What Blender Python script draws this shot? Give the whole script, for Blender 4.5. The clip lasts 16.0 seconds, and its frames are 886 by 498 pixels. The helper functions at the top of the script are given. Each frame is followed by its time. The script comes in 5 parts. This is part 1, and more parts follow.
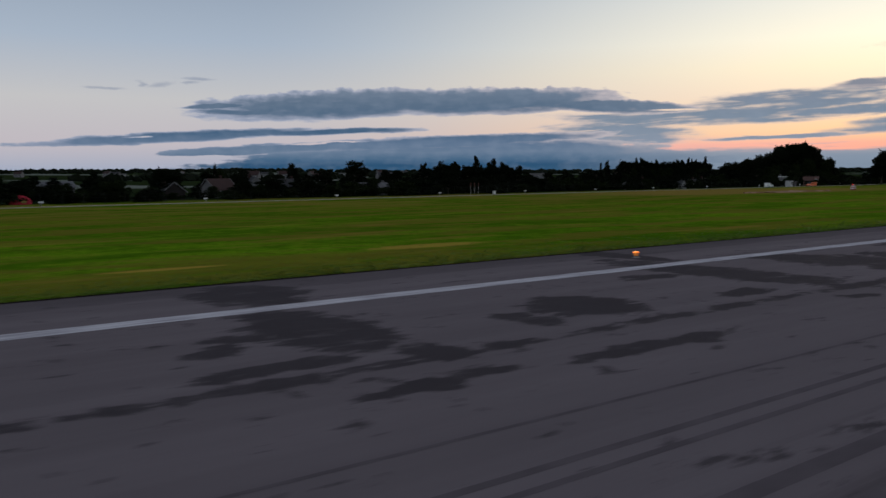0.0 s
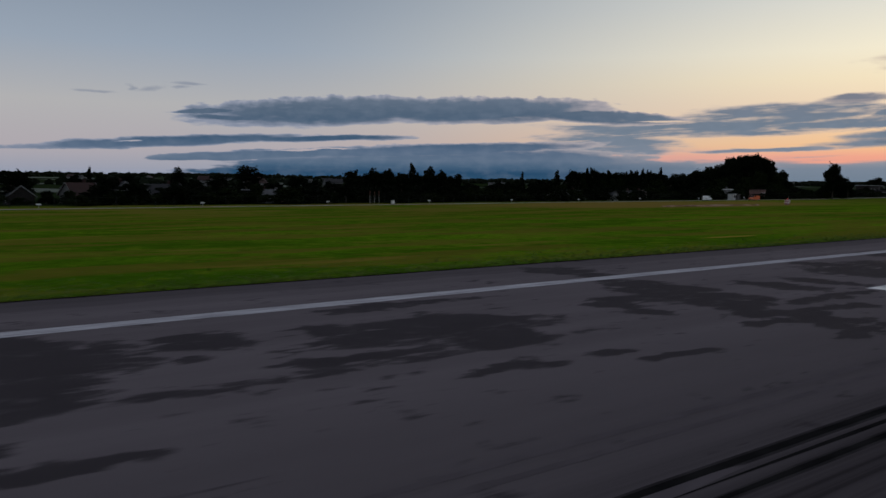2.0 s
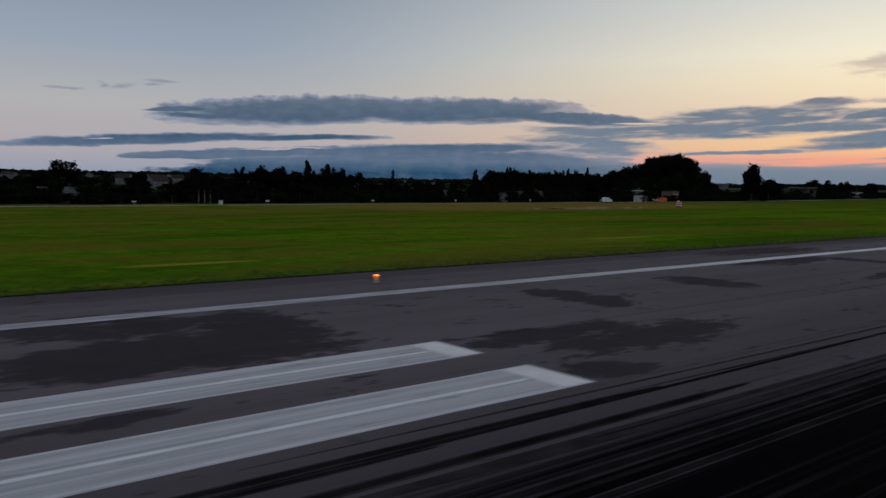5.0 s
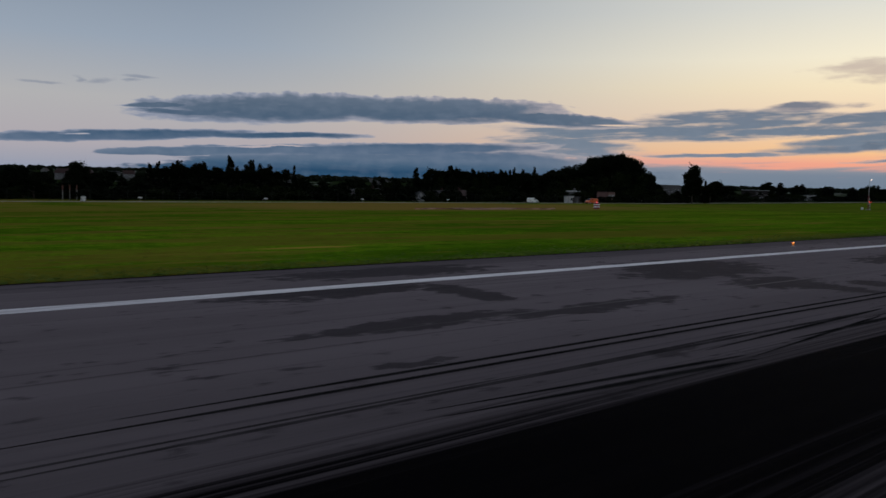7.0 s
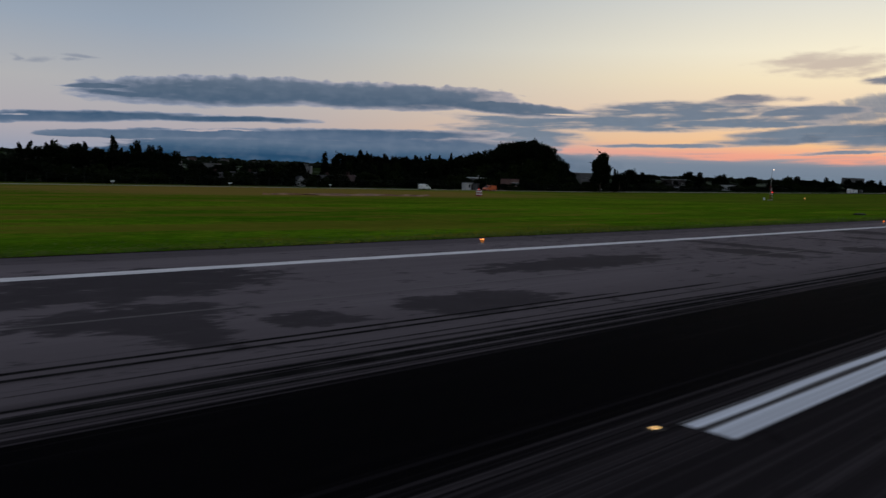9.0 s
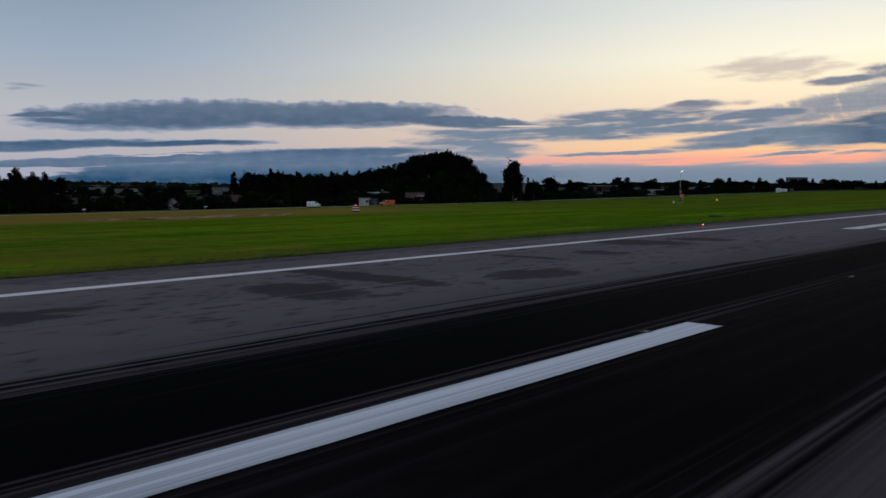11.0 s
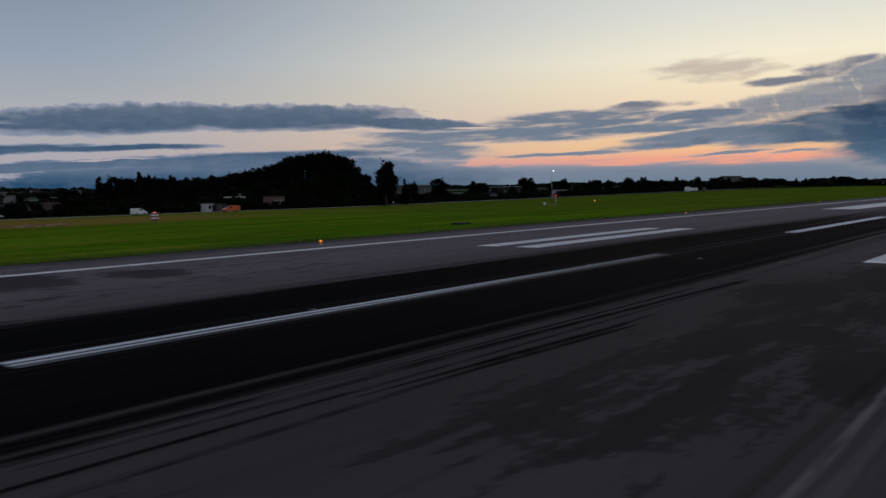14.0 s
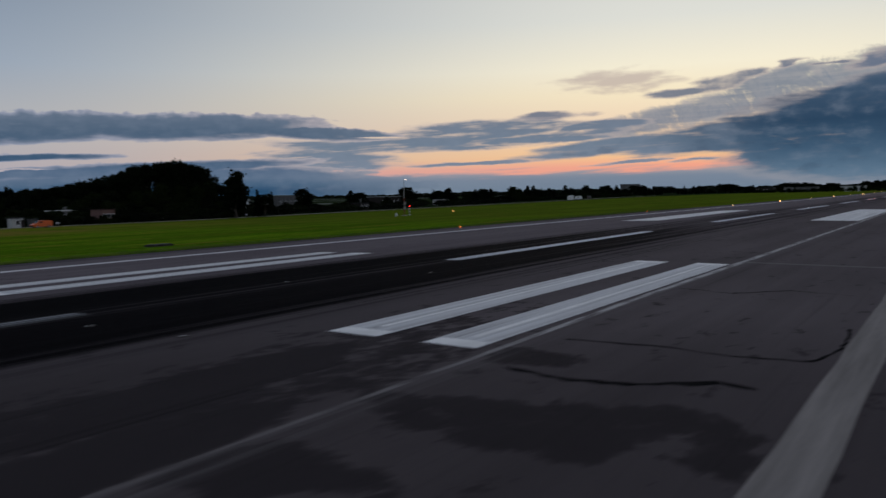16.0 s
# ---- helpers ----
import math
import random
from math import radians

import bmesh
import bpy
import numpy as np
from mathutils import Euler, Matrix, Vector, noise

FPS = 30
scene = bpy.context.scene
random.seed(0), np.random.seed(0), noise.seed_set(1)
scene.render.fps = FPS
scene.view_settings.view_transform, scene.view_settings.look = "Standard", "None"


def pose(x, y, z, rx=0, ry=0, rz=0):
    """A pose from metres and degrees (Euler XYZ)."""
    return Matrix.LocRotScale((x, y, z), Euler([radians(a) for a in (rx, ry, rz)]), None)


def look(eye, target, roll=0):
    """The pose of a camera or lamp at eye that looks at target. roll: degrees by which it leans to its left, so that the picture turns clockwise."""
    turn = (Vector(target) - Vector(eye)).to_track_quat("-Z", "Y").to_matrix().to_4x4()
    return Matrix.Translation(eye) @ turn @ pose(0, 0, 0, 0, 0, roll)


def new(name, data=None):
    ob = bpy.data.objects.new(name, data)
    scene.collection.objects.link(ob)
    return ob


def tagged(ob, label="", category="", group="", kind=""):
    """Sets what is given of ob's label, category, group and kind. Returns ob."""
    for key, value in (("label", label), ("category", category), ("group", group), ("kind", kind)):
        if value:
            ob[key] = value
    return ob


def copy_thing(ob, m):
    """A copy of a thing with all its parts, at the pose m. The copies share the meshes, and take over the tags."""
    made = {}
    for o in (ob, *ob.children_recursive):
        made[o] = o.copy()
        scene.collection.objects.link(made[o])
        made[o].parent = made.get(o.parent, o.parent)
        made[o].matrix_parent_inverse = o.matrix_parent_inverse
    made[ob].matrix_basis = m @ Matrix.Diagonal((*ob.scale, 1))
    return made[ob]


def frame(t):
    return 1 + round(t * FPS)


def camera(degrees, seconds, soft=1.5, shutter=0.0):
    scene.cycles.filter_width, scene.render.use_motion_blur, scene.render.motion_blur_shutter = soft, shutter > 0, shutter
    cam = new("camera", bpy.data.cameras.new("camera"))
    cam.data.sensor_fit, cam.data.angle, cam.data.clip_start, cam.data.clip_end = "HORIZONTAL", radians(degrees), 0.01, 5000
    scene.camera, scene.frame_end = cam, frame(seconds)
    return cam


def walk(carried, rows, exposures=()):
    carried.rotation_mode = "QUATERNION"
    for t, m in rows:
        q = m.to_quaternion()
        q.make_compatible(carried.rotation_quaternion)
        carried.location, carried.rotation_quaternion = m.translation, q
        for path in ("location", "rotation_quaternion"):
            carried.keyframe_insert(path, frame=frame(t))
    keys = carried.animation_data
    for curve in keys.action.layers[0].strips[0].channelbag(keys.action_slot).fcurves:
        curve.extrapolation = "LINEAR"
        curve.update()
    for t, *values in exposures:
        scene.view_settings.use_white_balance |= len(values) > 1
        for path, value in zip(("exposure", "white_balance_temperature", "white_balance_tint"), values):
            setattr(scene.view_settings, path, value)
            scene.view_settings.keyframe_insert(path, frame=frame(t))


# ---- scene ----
cam = camera(58.87, 16.0, shutter=0.5)

# The walk: seconds, x, y, z, yaw, pitch, roll. x runs along the runway, y to its left side.
PATH = [
    (0.0, -59.62, -0.10, 3.515, -35.675, -5.495, 0.262),
    (0.5, -51.56, -0.28, 3.513, -36.338, -5.525, 0.099),
    (1.0, -43.73, -0.44, 3.511, -36.571, -4.592, -0.167),
    (1.5, -36.40, -0.55, 3.510, -36.196, -5.302, -0.587),
    (2.0, -28.86, -0.64, 3.509, -36.415, -4.897, -0.559),
    (2.5, -21.34, -0.70, 3.508, -36.554, -5.352, -0.409),
    (3.0, -14.09, -0.74, 3.507, -36.512, -5.392, -0.519),
    (3.5, -7.16, -0.79, 3.507, -36.816, -5.209, -0.890),
    (4.0, -0.71, -0.88, 3.506, -37.132, -5.195, -0.835),
    (4.5, 5.48, -1.03, 3.504, -37.672, -5.187, -0.827),
    (5.0, 11.52, -1.26, 3.501, -38.222, -4.854, -0.925),
    (7.5, 42.46, -3.19, 3.477, -40.405, -5.166, -1.589),
    (8.0, 48.26, -3.75, 3.471, -41.543, -6.028, -1.859),
    (8.5, 54.05, -4.36, 3.463, -42.374, -5.605, -2.406),
    (9.0, 59.76, -5.01, 3.455, -43.254, -5.674, -2.205),
    (11.5, 89.15, -9.62, 3.399, -46.984, -4.295, 0.574),
    (12.0, 94.74, -10.74, 3.385, -47.601, -4.182, 0.861),
    (12.5, 100.32, -11.93, 3.371, -48.151, -4.193, 0.872),
    (13.0, 105.73, -13.22, 3.355, -48.644, -4.161, 0.816),
    (13.5, 111.15, -14.65, 3.337, -49.158, -4.176, 0.673),
    (14.0, 116.26, -16.12, 3.319, -49.989, -4.417, 0.784),
    (14.5, 121.57, -17.53, 3.302, -50.752, -4.567, 0.460),
    (15.0, 127.31, -18.91, 3.285, -51.241, -4.120, 0.909),
    (15.5, 133.03, -20.26, 3.269, -53.693, -4.042, 1.183),
    (16.0, 138.81, -21.70, 3.251, -56.378, -3.840, 1.212),
]
walk(cam, [(t, pose(x, y, z, 90 + pitch, roll, yaw)) for t, x, y, z, yaw, pitch, roll in PATH],
     exposures=[(0.0, 0.26, 6260, 13), (1.0, 0.24, 6260, 13), (2.0, -0.06, 6260, 13), (3.5, -0.06, 6260, 13), (9.2, -0.06, 6230, 13), (11.5, 0.12, 6010, 12), (13.0, 0.12, 6010, 12), (14.0, -0.1, 6090, 13), (16.0, -0.08, 6090, 13)])

# ---- world: a dusk sky, the sun gone down behind cloud at azimuth 72 degrees ----
SUN_AZ = 72.0
world = bpy.data.worlds.new("dusk")
scene.world = world
world.use_nodes = True


class Nodes:
    """A small builder for node trees."""

    def __init__(self, tree):
        self.t = tree
        tree.nodes.clear()

    def link(self, a, b):
        if isinstance(a, bpy.types.NodeSocket):
            self.t.links.new(a, b)
        else:
            b.default_value = a

    def math(self, op, a, b=0.0, c=0.0, clamp=False):
        n = self.t.nodes.new("ShaderNodeMath")
        n.operation, n.use_clamp = op, clamp
        for i, v in enumerate((a, b, c)):
            self.link(v, n.inputs[i])
        return n.outputs[0]

    def vec(self, op, a, b=(0, 0, 0), c=(0, 0, 0), scale=None):
        n = self.t.nodes.new("ShaderNodeVectorMath")
        n.operation = op
        self.link(a, n.inputs[0])
        self.link(b, n.inputs[1])
        if op == "MULTIPLY_ADD":
            self.link(c, n.inputs[2])
        if scale is not None:
            self.link(scale, n.inputs[3])
        return n.outputs[1] if op in ("LENGTH", "DOT_PRODUCT", "DISTANCE") else n.outputs[0]

    def xyz(self, x, y, z=0.0):
        n = self.t.nodes.new("ShaderNodeCombineXYZ")
        for i, v in enumerate((x, y, z)):
            self.link(v, n.inputs[i])
        return n.outputs[0]

    def split(self, v):
        n = self.t.nodes.new("ShaderNodeSeparateXYZ")
        self.link(v, n.inputs[0])
        return n.outputs

    def noise(self, v, scale=1.0, detail=4.0, rough=0.55, distortion=0.0):
        n = self.t.nodes.new("ShaderNodeTexNoise")
        self.link(v, n.inputs["Vector"])
        n.inputs["Scale"].default_value = scale
        n.inputs["Detail"].default_value = detail
        n.inputs["Roughness"].default_value = rough
        n.inputs["Distortion"].default_value = distortion
        return n.outputs[0]

    def step(self, v, lo, hi):
        n = self.t.nodes.new("ShaderNodeMapRange")
        n.interpolation_type = "SMOOTHSTEP"
        self.link(v, n.inputs[0])
        self.link(lo, n.inputs[1])
        self.link(hi, n.inputs[2])
        return n.outputs[0]

    def ramp(self, v, stops):
        n = self.t.nodes.new("ShaderNodeValToRGB")
        self.link(v, n.inputs[0])
        e = n.color_ramp.elements
        while len(e) < len(stops):
            e.new(0.5)
        for el, (p, col) in zip(e, stops):
            el.position = p
            el.color = (*col, 1)
        return n.outputs[0]

    def mix(self, f, a, b, mode="MIX"):
        n = self.t.nodes.new("ShaderNodeMix")
        n.data_type, n.blend_type = "RGBA", mode
        self.link(f, n.inputs[0])
        for v, s in ((a, n.inputs[6]), (b, n.inputs[7])):
            self.link((*v, 1) if isinstance(v, tuple) else v, s)
        return n.outputs[2]


def lin(r, g, b):
    """Linear colour from display values 0 to 255."""
    return tuple((v / 255 / 12.92) if v < 11 else ((v / 255 + 0.055) / 1.055) ** 2.4 for v in (r, g, b))


def build_sky():
    N = Nodes(world.node_tree)
    out = N.t.nodes.new("ShaderNodeOutputWorld")
    bg = N.t.nodes.new("ShaderNodeBackground")
    tc = N.t.nodes.new("ShaderNodeTexCoord")
    d = N.vec("NORMALIZE", tc.outputs["Generated"])
    x, y, z = N.split(d)
    az = N.math("MULTIPLY", N.math("ARCTAN2", x, y), 180 / math.pi)
    el = N.math("MULTIPLY", N.math("ARCSINE", z), 180 / math.pi)
    # clear sky: by height, cool away from the sunset and warm towards it
    h = N.math("DIVIDE", el, 60.0, clamp=True)
    cool = N.ramp(h, [(0.0, lin(140, 152, 170)), (0.012, lin(158, 161, 172)), (0.035, lin(178, 171, 173)), (0.085, lin(181, 180, 177)), (0.15, lin(155, 167, 178)),
                      (0.22, lin(137, 150, 163)), (0.55, lin(142, 150, 161)), (1.0, lin(152, 158, 170))])
    warm = N.ramp(h, [(0.0, lin(238, 150, 128)), (0.031, lin(250, 168, 136)), (0.044, lin(255, 202, 142)), (0.085, lin(249, 220, 182)), (0.115, lin(255, 236, 194)),
                      (0.145, lin(254, 243, 210)), (0.2, lin(230, 228, 212)), (0.45, lin(185, 185, 186)), (1.0, lin(152, 158, 170))])
    off = N.math("ABSOLUTE", N.math("SUBTRACT", az, SUN_AZ + 4))
    near = N.math("SUBTRACT", 1.0, N.step(off, 2.0, 55.0))
    clear = N.mix(near, cool, warm)
    # clouds: long flat banks with bright gaps between them, broken up by noise
    p = N.xyz(az, el)
    n1 = N.noise(N.vec("MULTIPLY", p, (0.10, 0.8, 1)), 1.0, 3.0, 0.5)
    n2 = N.noise(N.vec("MULTIPLY", p, (0.5, 2.2, 1)), 1.0, 5.0, 0.5)
    puff = N.noise(N.vec("MULTIPLY", p, (0.9, 1.4, 1)), 1.0, 5.0, 0.5)
    # azimuth, height, half width, half height, slope
    banks = [(28.0, 4.88, 10.3, 1.12, 0.05), (38.8, 5.12, 10.4, 1.0, 0.017), (47.8, 4.61, 6.6, 0.5, -0.046), (19.6, 4.69, 2.5, 0.18, 0.063), (21.3, 4.31, 3.4, 0.26, -0.018),
             (17.2, 2.57, 10.5, 0.4, 0.063), (27.8, 3.0, 6.4, 0.27, 0.033), (24.1, 1.83, 8.9, 0.36, 0.045), (35.7, 2.27, 13.0, 0.5, 0.04), (37.0, 0.55, 20.0, 1.15, 0.02), (33.0, 1.4, 13.0, 0.65, 0.03),
             (40.0, 1.7, 10.0, 0.6, 0.02), (43.0, 1.6, 8.5, 0.85, 0.0)]
    soft_banks = [(61.0, 4.85, 6.6, 0.6, 0.0), (57.5, 4.3, 10.0, 0.6, 0.02), (53.5, 3.8, 9.5, 0.6, 0.0), (48.0, 2.8, 5.4, 0.85, -0.04), (62.0, 3.9, 7.0, 0.5, 0.05),
                  (67.0, 4.6, 4.0, 0.6, 0.1), (59.0, 2.32, 5.0, 0.15, 0.02), (69.6, 2.16, 3.0, 0.12, 0.06), (66.4, 2.8, 2.4, 0.1, 0.06), (73.6, 2.15, 2.0, 0.12, 0.05)]
    core_banks = [(69.0, 3.35, 7.5, 0.6, 0.1), (76.5, 3.9, 8.0, 1.15, 0.12), (83.5, 4.8, 9.0, 2.0, 0.13), (93.0, 5.0, 13.0, 3.4, 0.1), (86.0, 6.3, 6.0, 1.2, 0.15), (88.5, 2.2, 12.0, 2.3, 0.0), (96.0, 3.0, 20.0, 3.6, 0.0), (83.5, 2.3, 8.0, 1.8, 0.02), (70.5, 3.3, 8.0, 0.42, 0.06), (77.0, 3.3, 5.0, 0.85, -0.06), (79.5, 2.4, 3.5, 1.1, -0.05)]
    wisp_banks = [(73.5, 5.3, 5.5, 0.8, 0.1), (77.5, 5.9, 6.5, 1.0, 0.12), (81.5, 6.6, 5.5, 1.3, 0.2), (86.5, 7.6, 5.0, 1.5, 0.2), (70.5, 4.7, 4.5, 0.7, 0.08), (79.0, 7.2, 3.5, 0.7, 0.25)]
    puffs = [(64.4, 5.55, 2.9, 0.33, 0.02), (75.9, 7.3, 2.4, 0.62, 0.2), (73.0, 6.75, 2.0, 0.32, 0.05), (80.0, 8.25, 0.8, 0.3, 0.2), (85.2, 8.1, 1.6, 0.6, 0.2), (82.6, 8.0, 1.2, 0.1, 0.0), (77.3, 7.75, 1.4, 0.35, 0.1)]
    gaps = [(14.7, 2.56, 1.6, 0.08, 0.058), (46.2, 3.0, 2.6, 0.07, 0.056), (52.0, 4.28, 3.0, 0.09, -0.03), (27.0, 2.2, 4.0, 0.07, 0.04)]

    wn = N.t.nodes.new("ShaderNodeTexNoise")
    N.link(N.vec("MULTIPLY", p, (0.3, 1.4, 1)), wn.inputs["Vector"])
    wn.inputs["Scale"].default_value, wn.inputs["Detail"].default_value, wn.inputs["Roughness"].default_value = 1.0, 8.0, 0.6
    shift = N.vec("MULTIPLY", N.vec("SUBTRACT", wn.outputs["Color"], (0.5, 0.5, 0.5)), (4.0, 0.42, 0))
    bent = N.vec("ADD", N.xyz(az, el, 1.0), shift)
    # rounded heads on the upper sides of the clouds
    heads = N.math("MULTIPLY", N.math("SUBTRACT", N.noise(N.vec("MULTIPLY", p, (1.0, 1.5, 1)), 1.0, 4.0, 0.5), 0.48), 2.3)

    def blobs(rows, crown):
        field = None
        for a0, e0, A, B, slope in rows:
            u = N.vec("DOT_PRODUCT", bent, (1 / A, 0, -a0 / A))
            w = N.vec("DOT_PRODUCT", bent, (-slope / B, 1 / B, (slope * a0 - e0) / B))
            v = N.math("SUBTRACT", N.math("SUBTRACT", 1.0, N.math("MULTIPLY", u, u)), N.math("MULTIPLY", w, w))
            if crown and B > 0.3:
                v = N.math("ADD", v, N.math("MULTIPLY", N.math("MAXIMUM", w, 0.0), N.math("MULTIPLY", heads, min(1.0, 0.75 / B) if e0 > 4.0 else 0.3)))
            field = v if field is None else N.math("MAXIMUM", field, v)
        return field

    field = blobs(banks, True)
    hole = N.math("MAXIMUM", N.math("ADD", blobs(gaps, False), N.math("MULTIPLY", N.math("SUBTRACT", n2, 0.56), 2.6)), 0.0)
    ragged = N.math("ADD", N.math("MULTIPLY", N.math("SUBTRACT", n1, 0.48), 0.5), N.math("MULTIPLY", N.math("SUBTRACT", n2, 0.5), 1.2))
    dens = N.math("SUBTRACT", N.math("ADD", N.math("MINIMUM", field, 0.75), N.math("MULTIPLY", ragged, 0.8)), N.math("MULTIPLY", hole, 1.1))
    cover = N.step(dens, -0.04, 0.2)
    thick = N.step(dens, 0.0, 0.7)
    lowc = N.math("DIVIDE", el, 9.0, clamp=True)
    left = N.ramp(lowc, [(0.0, lin(46, 80, 106)), (0.07, lin(40, 74, 102)), (0.12, lin(68, 95, 119)), (0.17, lin(92, 111, 131)), (0.24, lin(86, 106, 128)), (0.33, lin(62, 88, 112)), (0.55, lin(83, 101, 119)), (0.75, lin(112, 124, 138))])
    right = N.ramp(lowc, [(0.0, lin(112, 128, 142)), (0.1, lin(122, 135, 148)), (0.2, lin(128, 138, 150)), (0.4, lin(114, 128, 141)), (0.6, lin(116, 126, 138)), (1.0, lin(132, 134, 142))])
    side = N.step(az, 42.0, 60.0)
    body = N.mix(side, left, right)
    edge = N.mix(near, lin(150, 156, 170), lin(206, 186, 172))
    lumps = N.math("MULTIPLY", N.math("SUBTRACT", N.math("ADD", N.math("MULTIPLY", n2, 0.5), N.math("MULTIPLY", puff, 0.5)), 0.45, clamp=True), 0.75)
    lit = lin(146, 155, 168)
    # wisps drawn out of the cloud tops, and thin sheets high up
    slant = N.xyz(N.math("ADD", az, N.math("MULTIPLY", el, -0.9)), el)
    wisp = N.noise(N.vec("MULTIPLY", slant, (0.55, 1.0, 1)), 1.0, 5.0, 0.55)
    fibre = N.noise(N.vec("MULTIPLY", N.xyz(N.math("ADD", az, N.math("MULTIPLY", el, 0.5)), el), (0.75, 0.55, 1)), 1.0, 6.0, 0.62, 0.6)
    strata = N.noise(N.vec("MULTIPLY", N.xyz(az, N.math("ADD", el, N.math("MULTIPLY", az, -0.03))), (0.17, 2.3, 1)), 1.0, 6.0, 0.58, 0.3)
    strata = N.math("SUBTRACT", strata, 0.5)
    veil_q = N.vec("MULTIPLY_ADD", p, (1 / 4.6, 1 / 0.95, 0), (-68.8 / 4.6, -7.75 / 0.95, 0))
    veil = N.step(N.math("ADD", N.math("SUBTRACT", 1.0, N.vec("LENGTH", veil_q)), N.math("MULTIPLY", ragged, 1.5)), -0.1, 0.8)
    sky = N.mix(N.math("MULTIPLY", veil, 0.72), clear, lin(190, 172, 160))
    sheets = [(16.3, 6.05, 1.1, 0.2, 0.1), (14.9, 6.1, 0.4, 0.2, 0.0), (18.3, 6.5, 1.5, 0.1, 0.0), (18.2, 6.2, 0.5, 0.13, 0.05), (12.5, 5.75, 1.4, 0.1, 0.0)]
    sheet = N.step(N.math("ADD", blobs(sheets, False), N.math("MULTIPLY", N.math("SUBTRACT", wisp, 0.5), 3.6)), -0.3, 1.5)
    sky = N.mix(N.math("MULTIPLY", sheet, 0.55), sky, N.mix(near, lin(118, 128, 146), lin(178, 164, 160)))
    # the pale, fibrous upper part of the great cloud in the east
    wdens = N.math("ADD", N.math("MINIMUM", blobs(wisp_banks, False), 0.7), N.math("ADD", N.math("MULTIPLY", N.math("SUBTRACT", fibre, 0.5), 3.0), N.math("MULTIPLY", strata, 1.2)))
    pale = N.mix(N.step(fibre, 0.4, 0.72), lin(122, 131, 142), lin(212, 197, 180))
    sky = N.mix(N.math("MULTIPLY", N.step(wdens, -0.5, 0.6), 0.92), sky, N.mix(N.step(wdens, 0.1, 1.3), pale, lin(116, 128, 142)))
    # single puffs above it
    billow = N.noise(N.vec("MULTIPLY", p, (0.4, 0.85, 0)), 1.0, 5.0, 0.52)
    pdens = N.math("ADD", N.math("MINIMUM", blobs(puffs, False), 0.7), N.math("ADD", N.math("MULTIPLY", N.math("SUBTRACT", billow, 0.5), 2.4), N.math("MULTIPLY", ragged, 0.35)))
    sky = N.mix(N.math("MULTIPLY", N.step(pdens, -0.5, 0.8), 0.92), sky, N.mix(N.step(pdens, 0.0, 0.95), lin(186, 171, 162), lin(106, 116, 132)))
    # soft grey streaks before the sunset
    sdens = N.math("ADD", N.math("MINIMUM", blobs(soft_banks, False), 0.7), N.math("ADD", N.math("MULTIPLY", ragged, 0.9), N.math("MULTIPLY", strata, 2.2)))
    sdens = N.math("SUBTRACT", sdens, N.math("MULTIPLY", hole, 0.5))
    sky = N.mix(N.step(sdens, -0.4, 0.75), sky, N.mix(lumps, N.mix(N.step(sdens, -0.2, 0.75), edge, right), lit))
    low = N.math("SUBTRACT", 1.0, N.step(N.math("ADD", el, N.math("ADD", N.math("MULTIPLY", N.math("SUBTRACT", n1, 0.5), 0.9), N.math("MULTIPLY", strata, 1.5))), 1.3, 1.8))
    sky = N.mix(N.math("MULTIPLY", low, N.step(az, 44.0, 50.0)), sky, N.mix(N.step(el, 1.0, 2.0), right, N.mix(0.5, edge, right)))
    # the dark heart of the eastern cloud, lighter again towards the horizon
    cdens = N.math("ADD", N.math("MINIMUM", blobs(core_banks, False), 0.7), N.math("ADD", N.math("MULTIPLY", ragged, 0.7), N.math("MULTIPLY", strata, N.math("SUBTRACT", 1.4, N.step(az, 71.0, 80.0)))))
    heart = N.ramp(lowc, [(0.0, lin(104, 126, 142)), (0.12, lin(94, 118, 136)), (0.3, lin(66, 91, 112)), (0.5, lin(46, 70, 92)), (0.75, lin(66, 86, 106)), (1.0, lin(120, 130, 142))])
    heart = N.mix(N.step(az, 68.0, 80.0), right, heart)
    heart = N.mix(N.math("MULTIPLY", N.step(billow, 0.46, 0.76), 0.4), heart, lin(134, 143, 154))
    heart = N.mix(N.math("MULTIPLY", N.math("SUBTRACT", 1.0, N.step(billow, 0.3, 0.46)), 0.25), heart, lin(42, 62, 84))
    sky = N.mix(N.step(cdens, -0.35, 0.6), sky, N.mix(N.step(cdens, -0.2, 0.7), N.mix(0.5, edge, heart), heart))
    rim = N.mix(N.step(el, 1.0, 2.6), body, edge)
    sky = N.mix(cover, sky, N.mix(lumps, N.mix(thick, rim, body), lit))
    # the physical sky adds its share of blue from overhead
    air = N.t.nodes.new("ShaderNodeTexSky")
    air.sky_type, air.sun_disc = "NISHITA", False
    air.sun_elevation, air.sun_rotation = radians(1.0), radians(SUN_AZ)
    total = N.mix(N.step(el, 14.0, 60.0), sky, N.vec("SCALE", air.outputs[0], scale=0.12))
    N.link(N.mix(0.8, total, sky), bg.inputs[0])
    bg.inputs[1].default_value = 1.0
    N.link(bg.outputs[0], out.inputs[0])


build_sky()
sun = new("sun", bpy.data.lights.new("sun", "SUN"))
sun.data.energy, sun.data.angle, sun.data.color = 0.06, radians(30), (1.0, 0.8, 0.62)
sun.matrix_world = look((0, 0, 0), (-math.sin(radians(SUN_AZ)), -math.cos(radians(SUN_AZ)), -math.tan(radians(9))))


